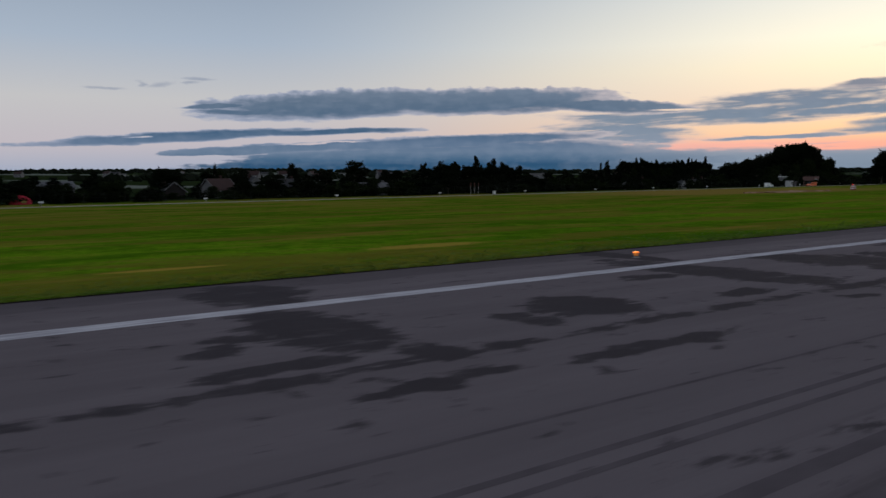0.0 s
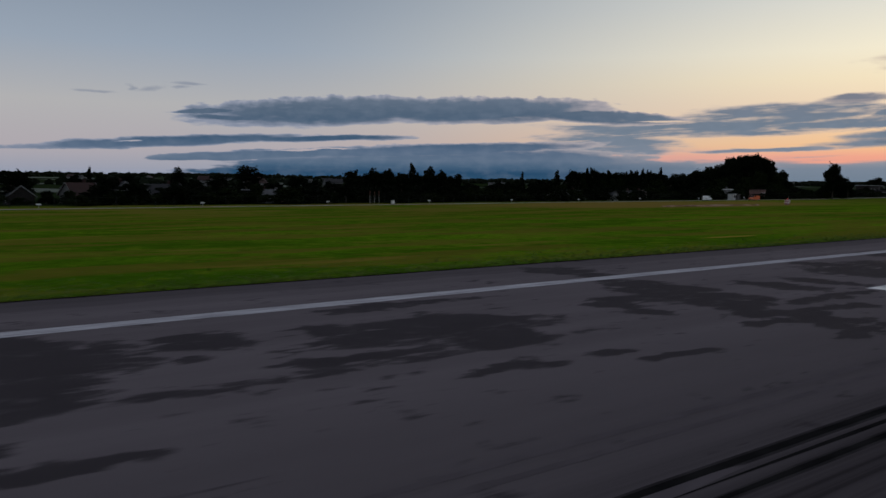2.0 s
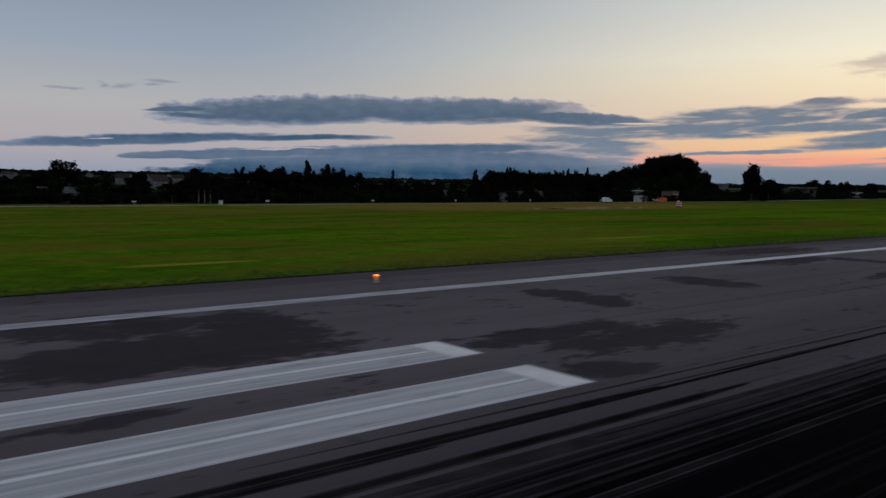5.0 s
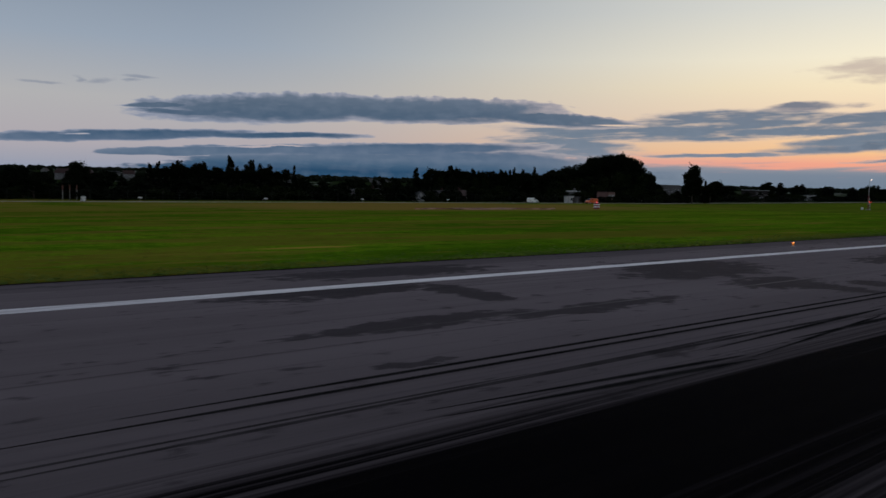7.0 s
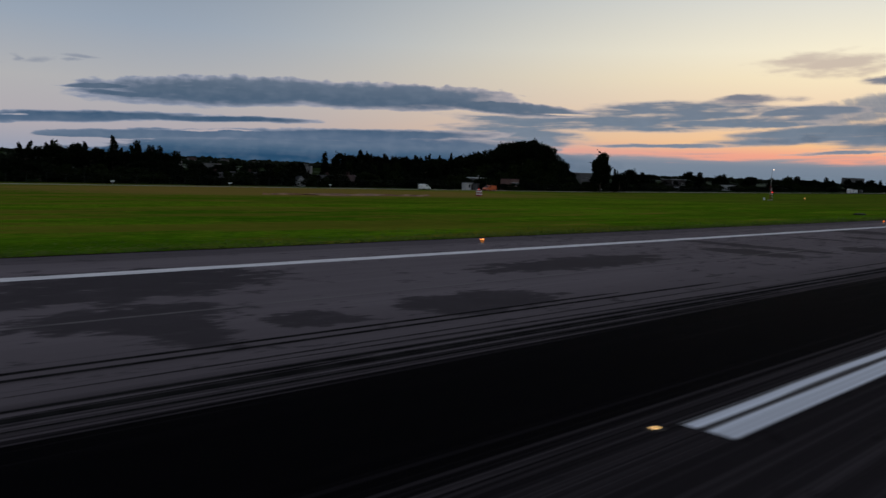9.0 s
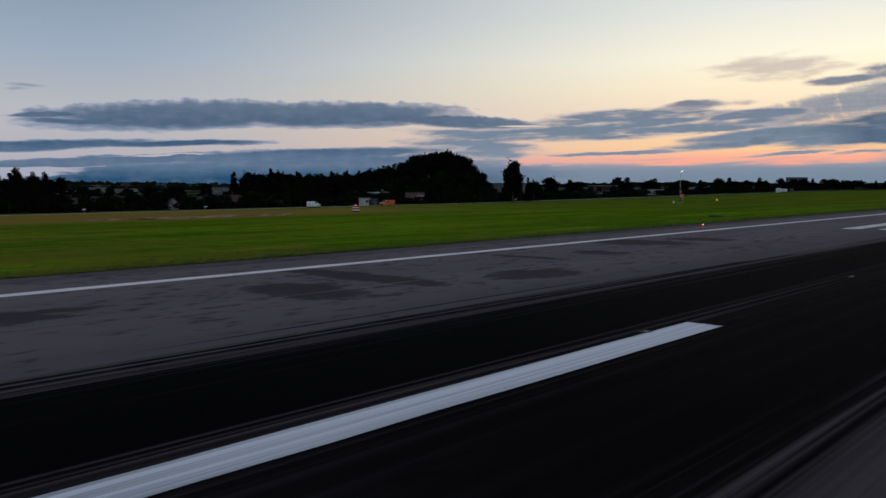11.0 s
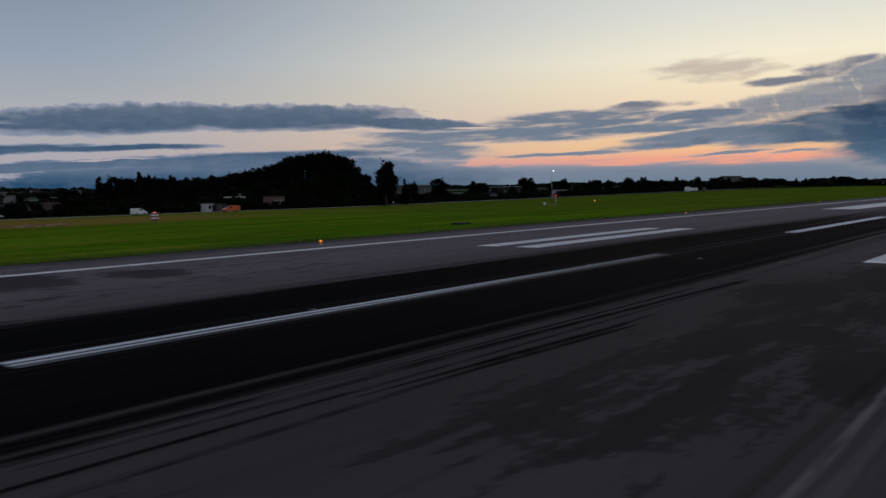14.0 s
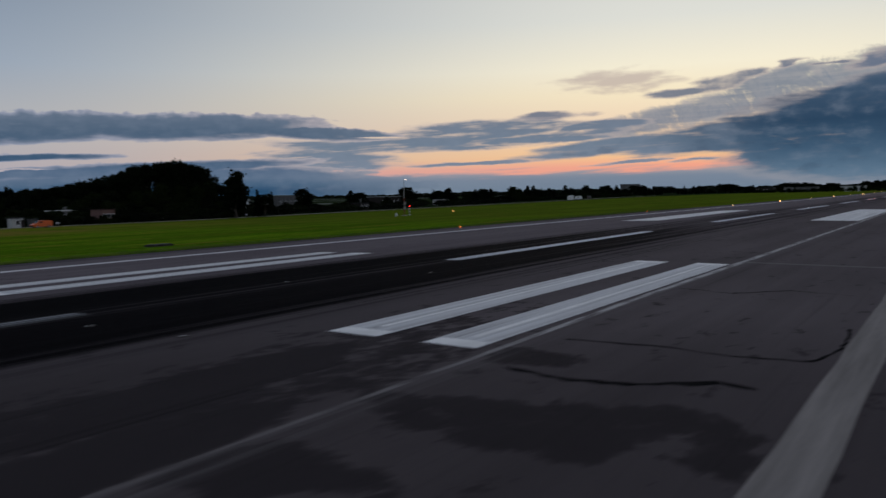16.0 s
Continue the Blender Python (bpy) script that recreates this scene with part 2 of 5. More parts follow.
# ---- materials ----
def surface(name, paint, rough=0.8, metal=0.0, bump=0.0, bump_scale=20.0, spec=0.5, coords="Object", sheen=None):
    """A material. paint(N, P) returns the colour, or (colour, roughness); P is the place in metres."""
    m = bpy.data.materials.new(name)
    m.use_nodes = True
    N = Nodes(m.node_tree)
    out = N.t.nodes.new("ShaderNodeOutputMaterial")
    b = N.t.nodes.new("ShaderNodeBsdfPrincipled")
    if coords == "World":
        P = N.t.nodes.new("ShaderNodeNewGeometry").outputs["Position"]
    else:
        P = N.t.nodes.new("ShaderNodeTexCoord").outputs["Object"]
    got = paint(N, P)
    col, r = got if isinstance(got, list) else (got, rough)
    N.link((*col, 1) if isinstance(col, tuple) else col, b.inputs["Base Color"])
    N.link(r, b.inputs["Roughness"])
    b.inputs["Metallic"].default_value = metal
    b.inputs["Specular IOR Level"].default_value = spec
    if sheen:
        b.inputs["Sheen Weight"].default_value, b.inputs["Sheen Roughness"].default_value = sheen[0], sheen[2]
        b.inputs["Sheen Tint"].default_value = (*sheen[1], 1)
    if bump:
        bn = N.t.nodes.new("ShaderNodeBump")
        bn.inputs["Strength"].default_value = bump
        bn.inputs["Distance"].default_value = 0.02
        N.link(N.noise(P, bump_scale, 5.0), bn.inputs["Height"])
        N.link(bn.outputs[0], b.inputs["Normal"])
    N.link(b.outputs[0], out.inputs[0])
    return m


def mottled(name, a, b, scale=2.0, fine=25.0, rough=0.8, metal=0.0, bump=0.2, spec=0.4):
    def paint(N, P):
        big = N.step(N.noise(P, scale, 4.0), 0.35, 0.65)
        small = N.noise(P, fine, 3.0)
        return N.mix(N.math("ADD", N.math("MULTIPLY", big, 0.6), N.math("MULTIPLY", small, 0.4)), a, b)
    return surface(name, paint, rough, metal, bump, fine, spec)


def glow(name, colour, strength):
    m = bpy.data.materials.new(name)
    m.use_nodes = True
    N = Nodes(m.node_tree)
    out = N.t.nodes.new("ShaderNodeOutputMaterial")
    e = N.t.nodes.new("ShaderNodeEmission")
    e.inputs[0].default_value = (*colour, 1)
    e.inputs[1].default_value = strength
    N.link(e.outputs[0], out.inputs[0])
    return m


def rubber_mask(N, P):
    """How much tyre rubber lies on the runway: a black middle lane that frays out into long thin streaks."""
    x, y, z = N.split(P)
    streak = N.noise(N.vec("MULTIPLY", P, (0.014, 1.7, 0)), 1.0, 5.0, 0.65)
    fine = N.noise(N.vec("MULTIPLY", P, (0.03, 6.5, 0)), 1.0, 3.0, 0.6)
    wander = N.math("MULTIPLY", N.math("SUBTRACT", N.noise(N.vec("MULTIPLY", P, (0.01, 0.0, 0)), 1.0, 2.0), 0.5), 0.5)
    ay = N.math("ABSOLUTE", N.math("ADD", N.math("SUBTRACT", y, 0.3), wander))
    across = N.math("SUBTRACT", 1.0, N.step(ay, 3.5, 7.3))
    along = N.math("ADD", 0.22, N.math("MULTIPLY", N.step(x, -60.0, 68.0), 0.78))
    along = N.math("SUBTRACT", along, N.math("MULTIPLY", N.step(x, 150.0, 230.0), 0.6))
    s = N.math("ADD", N.math("MULTIPLY", N.step(streak, 0.3, 0.7), 0.6), N.math("MULTIPLY", N.step(fine, 0.3, 0.7), 0.4))
    middle = N.math("SUBTRACT", 1.0, N.step(N.math("ABSOLUTE", N.math("SUBTRACT", y, 0.6)), 0.2, 1.3))
    thin = N.math("MULTIPLY", N.math("MULTIPLY", middle, 0.3), N.math("SUBTRACT", 1.0, N.step(x, 125.0, 160.0)))
    base = N.math("MULTIPLY", N.math("MULTIPLY", across, along), N.math("SUBTRACT", 1.0, thin))
    fray = N.math("ADD", 0.3, N.math("MULTIPLY", N.step(x, -10.0, 30.0), 0.55))
    return N.step(N.math("ADD", base, N.math("MULTIPLY", N.math("SUBTRACT", s, 0.5), fray)), 0.12, 0.74), s


def runway_paint(N, P):
    x, y, z = N.split(P)
    grain = N.noise(P, 30.0, 3.0, 0.7)
    cloudy = N.step(N.noise(N.vec("MULTIPLY", P, (0.06, 0.25, 0)), 1.0, 6.0, 0.62), 0.28, 0.72)
    lanes = N.noise(N.vec("MULTIPLY", P, (0.006, 0.7, 0)), 1.0, 4.0, 0.6)
    cloudy = N.math("ADD", N.math("MULTIPLY", cloudy, 0.55), N.math("MULTIPLY", N.step(lanes, 0.3, 0.7), 0.45))
    dry = N.mix(N.math("ADD", N.math("MULTIPLY", grain, 0.35), N.math("MULTIPLY", cloudy, 0.65)), (0.102, 0.0875, 0.094), (0.168, 0.1445, 0.155))
    # darker right half: a drop in exposure is put into the asphalt colour
    right_half = N.step(N.math("MULTIPLY", y, -1.0), 2.0, 8.0)
    dry = N.mix(N.math("MULTIPLY", right_half, 0.85), dry, N.mix(N.math("ADD", N.math("MULTIPLY", grain, 0.5), N.math("MULTIPLY", cloudy, 0.5)), (0.04, 0.0342, 0.035), (0.072, 0.0615, 0.0628)))
    paler = N.math("MULTIPLY", N.math("SUBTRACT", 1.0, N.step(x, 112.0, 128.0)), N.math("MULTIPLY", right_half, 0.4))
    dry = N.mix(paler, dry, N.mix(cloudy, (0.09, 0.079, 0.0845), (0.12, 0.1055, 0.1125)))
    # the slab on the far side is paler farther along
    dry = N.mix(N.math("MULTIPLY", N.math("MULTIPLY", right_half, 0.7), N.step(N.math("ADD", x, N.math("MULTIPLY", y, 0.6)), 138.0, 154.0)), dry, N.mix(cloudy, (0.1, 0.086, 0.0885), (0.15, 0.129, 0.133)))
    # a thin film of rubber between the black lane and the clean asphalt
    film = N.math("MULTIPLY", N.math("SUBTRACT", 1.0, N.step(N.math("ABSOLUTE", y), 5.0, 12.5)), N.math("ADD", 0.25, N.math("MULTIPLY", N.step(lanes, 0.35, 0.65), 0.35)))
    film = N.math("MULTIPLY", film, N.math("SUBTRACT", 1.0, N.math("MULTIPLY", N.step(x, 150.0, 190.0), 0.75)))
    dry = N.mix(N.math("MULTIPLY", film, N.step(x, -62.0, -5.0)), dry, (0.035, 0.031, 0.033))
    # damp patches with fingered edges: x, y, half length, half width
    first = [(-51.2, 16.89, 1.4, 2.88), (-50.4, 23.38, 1.6, 2.27), (-53.4, 16.82, 0.8, 0.43), (-54, 15.7, 0.6, 0.54), (-53.7, 13.6, 1.6, 0.45), (-50.4, 13.22, 0.6, 0.91), (-43.8, 15.3, 1.5, 1.63),
             (-46.4, 14.74, 0.6, 1.01), (-52.2, 10.82, 1.2, 0.28), (-50.8, 10.94, 0.8, 0.29), (-46.2, 10.59, 2.3, 0.39), (-34.2, 17.9, 1.4, 4.81), (-32.1, 24.84, 0.8, 3.89), (-37.2, 18.26, 1.2, 0.64),
             (-38, 14, 1.1, 0.54), (-36.2, 11.4, 0.6, 0.25), (-26.6, 16.73, 2.3, 2), (-27.2, 18.35, 1.5, 2.03), (-27.1, 14.25, 1.5, 1.23), (-28, 11.01, 0.7, 0.43), (-27.4, 9.86, 1.4, 0.34),
             (-17.2, 14.96, 3.5, 1.19)]
    second = [(-22.7, 16.98, 1, 1.09), (-23.6, 15.12, 0.4, 0.38), (-19.7, 16.66, 0.7, 0.76), (-16.2, 15.51, 1.4, 1.57), (-16.8, 13.32, 1.3, 1.02), (-20.2, 13.43, 1.9, 0.33), (-17.8, 16.45, 1.6, 0.46),
              (-16.1, 19.12, 2.6, 0.49), (-18.9, 10.9, 0.9, 0.24), (-18, 10.56, 0.7, 0.27), (-16.2, 10.71, 0.7, 0.29), (-15, 9.66, 1.1, 0.25)]
    middle = [(-5.7, 18.32, 0.88, 1.38), (-7.3, 17.03, 0.62, 1.0), (-5.6, 16.26, 0.75, 0.97), (-7.0, 15.16, 1.12, 0.97), (-6.0, 14.43, 0.62, 0.92), (-8.0, 13.87, 0.5, 0.58), (-7.1, 13.35, 0.75, 0.67), (-8.6, 15.84, 0.75, 0.55),
             (-9.5, 16.05, 0.75, 0.62), (-10.3, 14.94, 0.4, 0.72), (-10.7, 13.77, 0.4, 0.61), (-10.9, 15.65, 0.4, 0.44), (-4.8, 23.59, 1.0, 1.24), (-4.8, 21.32, 0.62, 0.78), (-7.9, 12.6, 0.62, 0.4), (-8.6, 11.66, 0.5, 0.42),
             (-7.8, 11.25, 0.5, 0.49), (-7.1, 11.11, 0.5, 0.34), (-8.0, 10.28, 0.62, 0.5), (-6.3, 11.18, 0.62, 0.3), (-5.2, 11.09, 0.62, 0.31), (-4.3, 10.84, 0.4, 0.31), (-7.6, 9.57, 0.62, 0.26), (-8.5, 9.51, 0.5, 0.36),
             (-9.2, 8.82, 0.4, 0.26), (-8.6, 8.62, 0.5, 0.26), (-9.7, 8.48, 0.4, 0.26), (-8.6, 7.91, 0.4, 0.26), (-7.2, 8.55, 0.4, 0.4), (-6.4, 8.45, 0.62, 0.28), (-5.4, 8.38, 0.4, 0.26), (-7.5, 7.87, 0.4, 0.26),
             (-10.0, 10.81, 0.4, 0.31), (-9.3, 10.84, 0.5, 0.26), (-6.2, 7.85, 0.4, 0.26), (-5.0, 12.32, 0.75, 0.31), (-3.4, 12.32, 1.0, 0.35), (-1.5, 12.37, 0.75, 0.3), (-5.5, 13.73, 0.5, 0.5)]
    third = [(-1.8, 15.03, 0.9, 1.55), (0.8, 14.7, 0.8, 1.41),
             (6, 15.22, 1.4, 1.72), (6.1, 15.28, 2.2, 2.55), (10, 15.78, 2.7, 2.41), (7.6, 18.38, 1, 1.44), (1.8, 11.16, 1, 0.45), (6.4, 10.34, 2.1, 0.58), (17.4, 15.3, 3.5, 1.8),
             (20, 16.63, 1.3, 3.05), (17, 19.03, 2.3, 1.68), (16, 14.06, 1.4, 0.56), (25.6, 12.02, 2.6, 0.82), (27.2, 10.5, 2.8, 1.15), (23.5, 8.66, 0.9, 0.68), (31, 16.16, 0.9, 2.56),
             (38.4, 16.29, 1.2, 1.79), (14.6, 10.78, 1.2, 0.29)]
    fourth = [(50.5, 19.5, 3.6, 1.24), (54, 17.89, 0.9, 1.7), (53.8, 15.76, 0.7, 0.92), (49.1, 13.09, 3.5, 0.62), (55.2, 12.38, 3.9, 0.55), (67.6, 16.94, 4.2, 1.79), (55.6, 23.66, 4.8, 1.53),
              (45.4, 9.4, 0.4, 0.27), (46.4, 9.38, 0.6, 0.23), (51.4, 7.1, 0.9, 0.19), (69.6, 18.5, 3.9, 2.5), (66.8, 12.68, 2.5, 1.5), (67, 11.3, 1, 2.16), (75.6, 9.94, 2.6, 1.38),
              (70.2, 10.38, 1.1, 0.8), (86.8, 15.02, 5.3, 1.54), (99.6, 13.55, 1.3, 2.4), (103.8, 15.58, 0.9, 4.07), (108.8, 10.69, 1.9, 1.25), (115.4, 16.04, 0.4, 2.26), (120, 14.56, 1, 1.37),
              (128.9, 17.46, 2, 2.96), (133.9, 15.5, 1.5, 1.99)]
    right = [(149.1, -14.0, 0.55, 0.5), (148.4, -14.7, 0.35, 0.4), (149.5, -14.8, 0.5, 0.5), (149.2, -15.6, 0.75, 0.6), (148.4, -16.2, 0.5, 0.55), (149.3, -16.5, 0.95, 0.75), (148.7, -17.2, 0.6, 0.6),
             (149.9, -17.3, 0.8, 0.6), (150.5, -17.9, 0.5, 0.45), (150.6, -18.5, 0.4, 0.35), (149.0, -19.0, 0.55, 0.4), (149.8, -18.9, 0.6, 0.25), (153.4, -13.9, 0.6, 0.5), (153.4, -14.6, 0.6, 0.5), (145.8, -14.84, 0.4, 0.92), (133.4, -9.82, 1.5, 0.56), (135.3, -10.69, 0.8, 0.72),
             (131.9, -13.04, 1.6, 0.56), (142.3, -9.54, 1.9, 0.52), (143, -12.25, 3.2, 0.73), (149, -10.04, 2.3, 0.66), (142.1, -8.21, 2, 0.63), (145.6, -14.18, 0.8, 0.75),
             (146.6, -10.52, 1.8, 0.46), (125.8, -9.62, 1.6, 0.2), (127.4, -11.1, 2.0, 0.22)]
    wn = N.t.nodes.new("ShaderNodeTexNoise")
    N.link(N.vec("MULTIPLY", P, (0.9, 0.8, 0)), wn.inputs["Vector"])
    wn.inputs["Scale"].default_value, wn.inputs["Detail"].default_value, wn.inputs["Roughness"].default_value = 1.0, 6.0, 0.62
    Q = N.vec("ADD", P, N.vec("MULTIPLY", N.vec("SUBTRACT", wn.outputs["Color"], (0.5, 0.5, 0.5)), (1.5, 1.5, 0)))
    far_from = None
    for x0, y0, A, B in first + second + [(a, b, 1.3 * c, 1.2 * d) for a, b, c, d in middle] + third + fourth + [(a, b, 1.2 * c, 1.2 * d) for a, b, c, d in right]:
        e = N.vec("MULTIPLY_ADD", Q, (1 / A, 1 / B, 0), (-x0 / A, -y0 / B, 0))
        e = N.vec("DOT_PRODUCT", e, e)
        far_from = e if far_from is None else N.math("MINIMUM", far_from, e)
    inside = N.math("MAXIMUM", N.math("SUBTRACT", 1.0, far_from), -0.95)
    fingers = N.noise(N.vec("MULTIPLY", P, (0.75, 1.2, 0)), 1.0, 7.0, 0.66)
    drawn = N.noise(N.vec("MULTIPLY", P, (0.22, 1.5, 0)), 1.0, 7.0, 0.62)
    fingers = N.mix(N.math("MULTIPLY", right_half, N.math("SUBTRACT", 1.0, N.step(x, 143.0, 149.0))), fingers, drawn)
    broad = N.noise(N.vec("MULTIPLY", P, (0.2, 0.3, 0)), 1.0, 4.0, 0.55)
    seam_band = N.math("SUBTRACT", 1.0, N.step(N.math("ABSOLUTE", N.math("SUBTRACT", y, 12.6)), 0.1, 0.5))
    speck = N.noise(N.vec("MULTIPLY", P, (3.0, 4.0, 0)), 1.0, 4.0, 0.6)
    val = N.math("ADD", N.math("MULTIPLY", N.math("MINIMUM", inside, 0.6), 1.0), N.math("MULTIPLY", N.math("SUBTRACT", fingers, 0.46), 4.6))
    val = N.math("ADD", val, N.math("MULTIPLY", N.math("SUBTRACT", broad, 0.37), 1.3))
    mottle = N.math("MULTIPLY", N.math("MULTIPLY", N.step(x, 84.0, 98.0), N.math("SUBTRACT", 1.0, N.step(x, 138.0, 155.0))), N.step(y, 7.5, 9.5))
    val = N.math("ADD", val, N.math("MULTIPLY", mottle, 0.3))
    val = N.math("ADD", val, N.math("MULTIPLY", N.math("SUBTRACT", speck, 0.5), 2.2))
    val = N.math("ADD", val, N.math("MULTIPLY", N.math("MULTIPLY", seam_band, N.math("SUBTRACT", 1.0, N.step(x, -22.0, -8.0))), 0.95))
    val = N.math("ADD", val, N.math("MULTIPLY", N.math("SUBTRACT", 1.0, N.step(N.math("ABSOLUTE", N.math("ADD", y, 10.6)), 1.6, 3.0)), N.math("MULTIPLY", N.math("SUBTRACT", N.step(x, 120.0, 128.0), N.step(x, 154.0, 166.0)), 0.85)))
    damp = N.math("MULTIPLY", N.step(val, -0.02, 0.07), N.math("ADD", 0.72, N.math("MULTIPLY", N.step(val, 0.05, 0.7), 0.28)))
    shade = N.noise(N.vec("MULTIPLY", P, (0.6, 0.7, 0)), 1.0, 4.0)
    wet = N.mix(N.math("ADD", N.math("MULTIPLY", grain, 0.4), N.math("MULTIPLY", shade, 0.6)), (0.035, 0.0305, 0.0335), (0.066, 0.0575, 0.063))
    wet = N.mix(N.math("MULTIPLY", right_half, 0.62), wet, (0.025, 0.0214, 0.0222))
    wander = N.noise(N.vec("MULTIPLY", P, (0.08, 0.0, 0)), 1.0, 4.0)
    edge_at = N.math("ADD", N.math("ABSOLUTE", y), N.math("MULTIPLY", N.math("SUBTRACT", wander, 0.5), 2.4))
    dry = N.mix(N.math("MULTIPLY", N.step(edge_at, 24.0, 24.5), 0.62), dry, N.mix(cloudy, (0.05, 0.043, 0.0465), (0.092, 0.0795, 0.086)))
    col = N.mix(damp, dry, wet)
    # a near-black strip along the outer edge of the asphalt
    edge_strip = N.step(N.math("ADD", N.math("ABSOLUTE", y), N.math("MULTIPLY", N.math("SUBTRACT", fingers, 0.5), 0.35)), 26.35, 26.5)
    col = N.mix(edge_strip, col, (0.012, 0.009, 0.007))
    crumb = N.noise(N.vec("MULTIPLY", P, (0.5, 6.0, 0)), 1.0, 3.0)
    # joints between the paving lanes: a pale thin one, and a wider one with laitance smeared over its outer side
    s = N.math("SUBTRACT", 1.0, N.step(N.math("ABSOLUTE", N.math("SUBTRACT", y, 12.75)), 0.03, 0.13))
    col = N.mix(N.math("MULTIPLY", N.math("MULTIPLY", s, N.step(x, 40.0, 70.0)), N.step(crumb, 0.3, 0.6)), col, (0.15, 0.136, 0.138))
    off = N.math("SUBTRACT", y, N.math("MINIMUM", N.math("MULTIPLY_ADD", x, 0.0165, -15.64), -12.95))
    chalk = N.mix(N.step(x, 146.0, 160.0), (0.15, 0.136, 0.136), (0.5, 0.49, 0.48))
    s = N.math("SUBTRACT", 1.0, N.step(N.math("ABSOLUTE", off), 0.03, N.math("MULTIPLY_ADD", N.step(x, 150.0, 175.0), 0.14, 0.12)))
    col = N.mix(N.math("MULTIPLY", s, N.step(crumb, 0.3, 0.6)), col, chalk)
    smear = N.math("MULTIPLY", N.math("SUBTRACT", 1.0, N.step(N.math("ABSOLUTE", N.math("ADD", off, 0.3)), 0.1, 0.5)), N.step(N.noise(N.vec("MULTIPLY", P, (0.15, 5.0, 0)), 1.0, 4.0), 0.35, 0.7))
    col = N.mix(N.math("MULTIPLY", smear, 0.6), col, (0.12, 0.109, 0.11))
    s = N.math("SUBTRACT", 1.0, N.step(N.math("ABSOLUTE", N.math("SUBTRACT", x, 177.4)), 0.1, 0.35))
    col = N.mix(N.math("MULTIPLY", N.math("MULTIPLY", s, 0.6), N.step(N.math("MULTIPLY", y, -1.0), 12.8, 13.2)), col, (0.2, 0.19, 0.185))
    rub, s = rubber_mask(N, P)
    # black lane scrubbed through in streaks; far half also lifted by painted haze
    scrub_haze = N.noise(N.vec("MULTIPLY", P, (0.012, 2.6, 0)), 1.0, 5.0, 0.7)
    half = N.math("MULTIPLY", N.step(N.math("MULTIPLY", y, -1.0), -1.8, 0.6), N.math("SUBTRACT", 1.0, N.math("MULTIPLY", N.step(x, 76.0, 94.0), 0.88)))
    scrub_haze = N.math("ADD", N.math("MULTIPLY", N.step(scrub_haze, 0.44, 0.72), N.math("ADD", 0.015, N.math("MULTIPLY", half, 0.29))), N.math("MULTIPLY", half, 0.17))
    lines = N.step(N.noise(N.vec("MULTIPLY", P, (0.008, 4.6, 0)), 1.0, 3.0, 0.6), 0.52, 0.68)
    lines = N.math("MULTIPLY", lines, N.math("SUBTRACT", 1.0, N.step(N.math("ABSOLUTE", N.math("SUBTRACT", y, 0.4)), 0.6, 1.6)))
    scrub_haze = N.math("ADD", scrub_haze, N.math("MULTIPLY", lines, 0.45))
    col = N.mix(N.math("MULTIPLY", rub, N.math("SUBTRACT", 0.99, scrub_haze)), col, (0.0011, 0.0011, 0.0016))
    rough = N.math("SUBTRACT", 0.6, N.math("MULTIPLY", damp, 0.1))
    return [col, rough]


def paint_marking(N, P):
    """White runway paint, worn lengthwise, with rubber dragged over it."""
    streak = N.noise(N.vec("MULTIPLY", P, (0.03, 6.5, 0)), 1.0, 4.0, 0.65)
    worn = N.noise(N.vec("MULTIPLY", P, (0.6, 3.0, 0)), 1.0, 5.0, 0.65)
    col = N.mix(N.step(streak, 0.3, 0.7), (0.41, 0.416, 0.43), (0.6, 0.605, 0.62))
    col = N.mix(N.math("MULTIPLY", N.step(worn, 0.56, 0.75), 0.7), col, (0.16, 0.16, 0.168))
    dragged = N.step(N.noise(N.vec("MULTIPLY", P, (0.07, 3.6, 0)), 1.0, 5.0, 0.7), 0.46, 0.68)
    col = N.mix(N.math("MULTIPLY", dragged, N.math("ADD", 0.45, N.math("MULTIPLY", N.step(N.split(P)[0], 60.0, 140.0), 0.1))), col, (0.17, 0.168, 0.175))
    past = N.split(P)[0]
    fresh = N.math("MULTIPLY", N.math("ADD", N.math("MULTIPLY", N.step(past, 148.0, 162.0), 0.45), N.math("MULTIPLY", N.step(past, 180.0, 205.0), 0.55)), N.math("ADD", 0.25, N.math("MULTIPLY", N.step(streak, 0.35, 0.65), 0.5)))
    col = N.mix(fresh, col, (0.84, 0.835, 0.83))
    rub, s = rubber_mask(N, P)
    return N.mix(N.math("MULTIPLY", N.step(N.math("MULTIPLY", rub, N.step(s, 0.25, 0.6)), 0.2, 0.8), 0.9), col, (0.02, 0.02, 0.022))


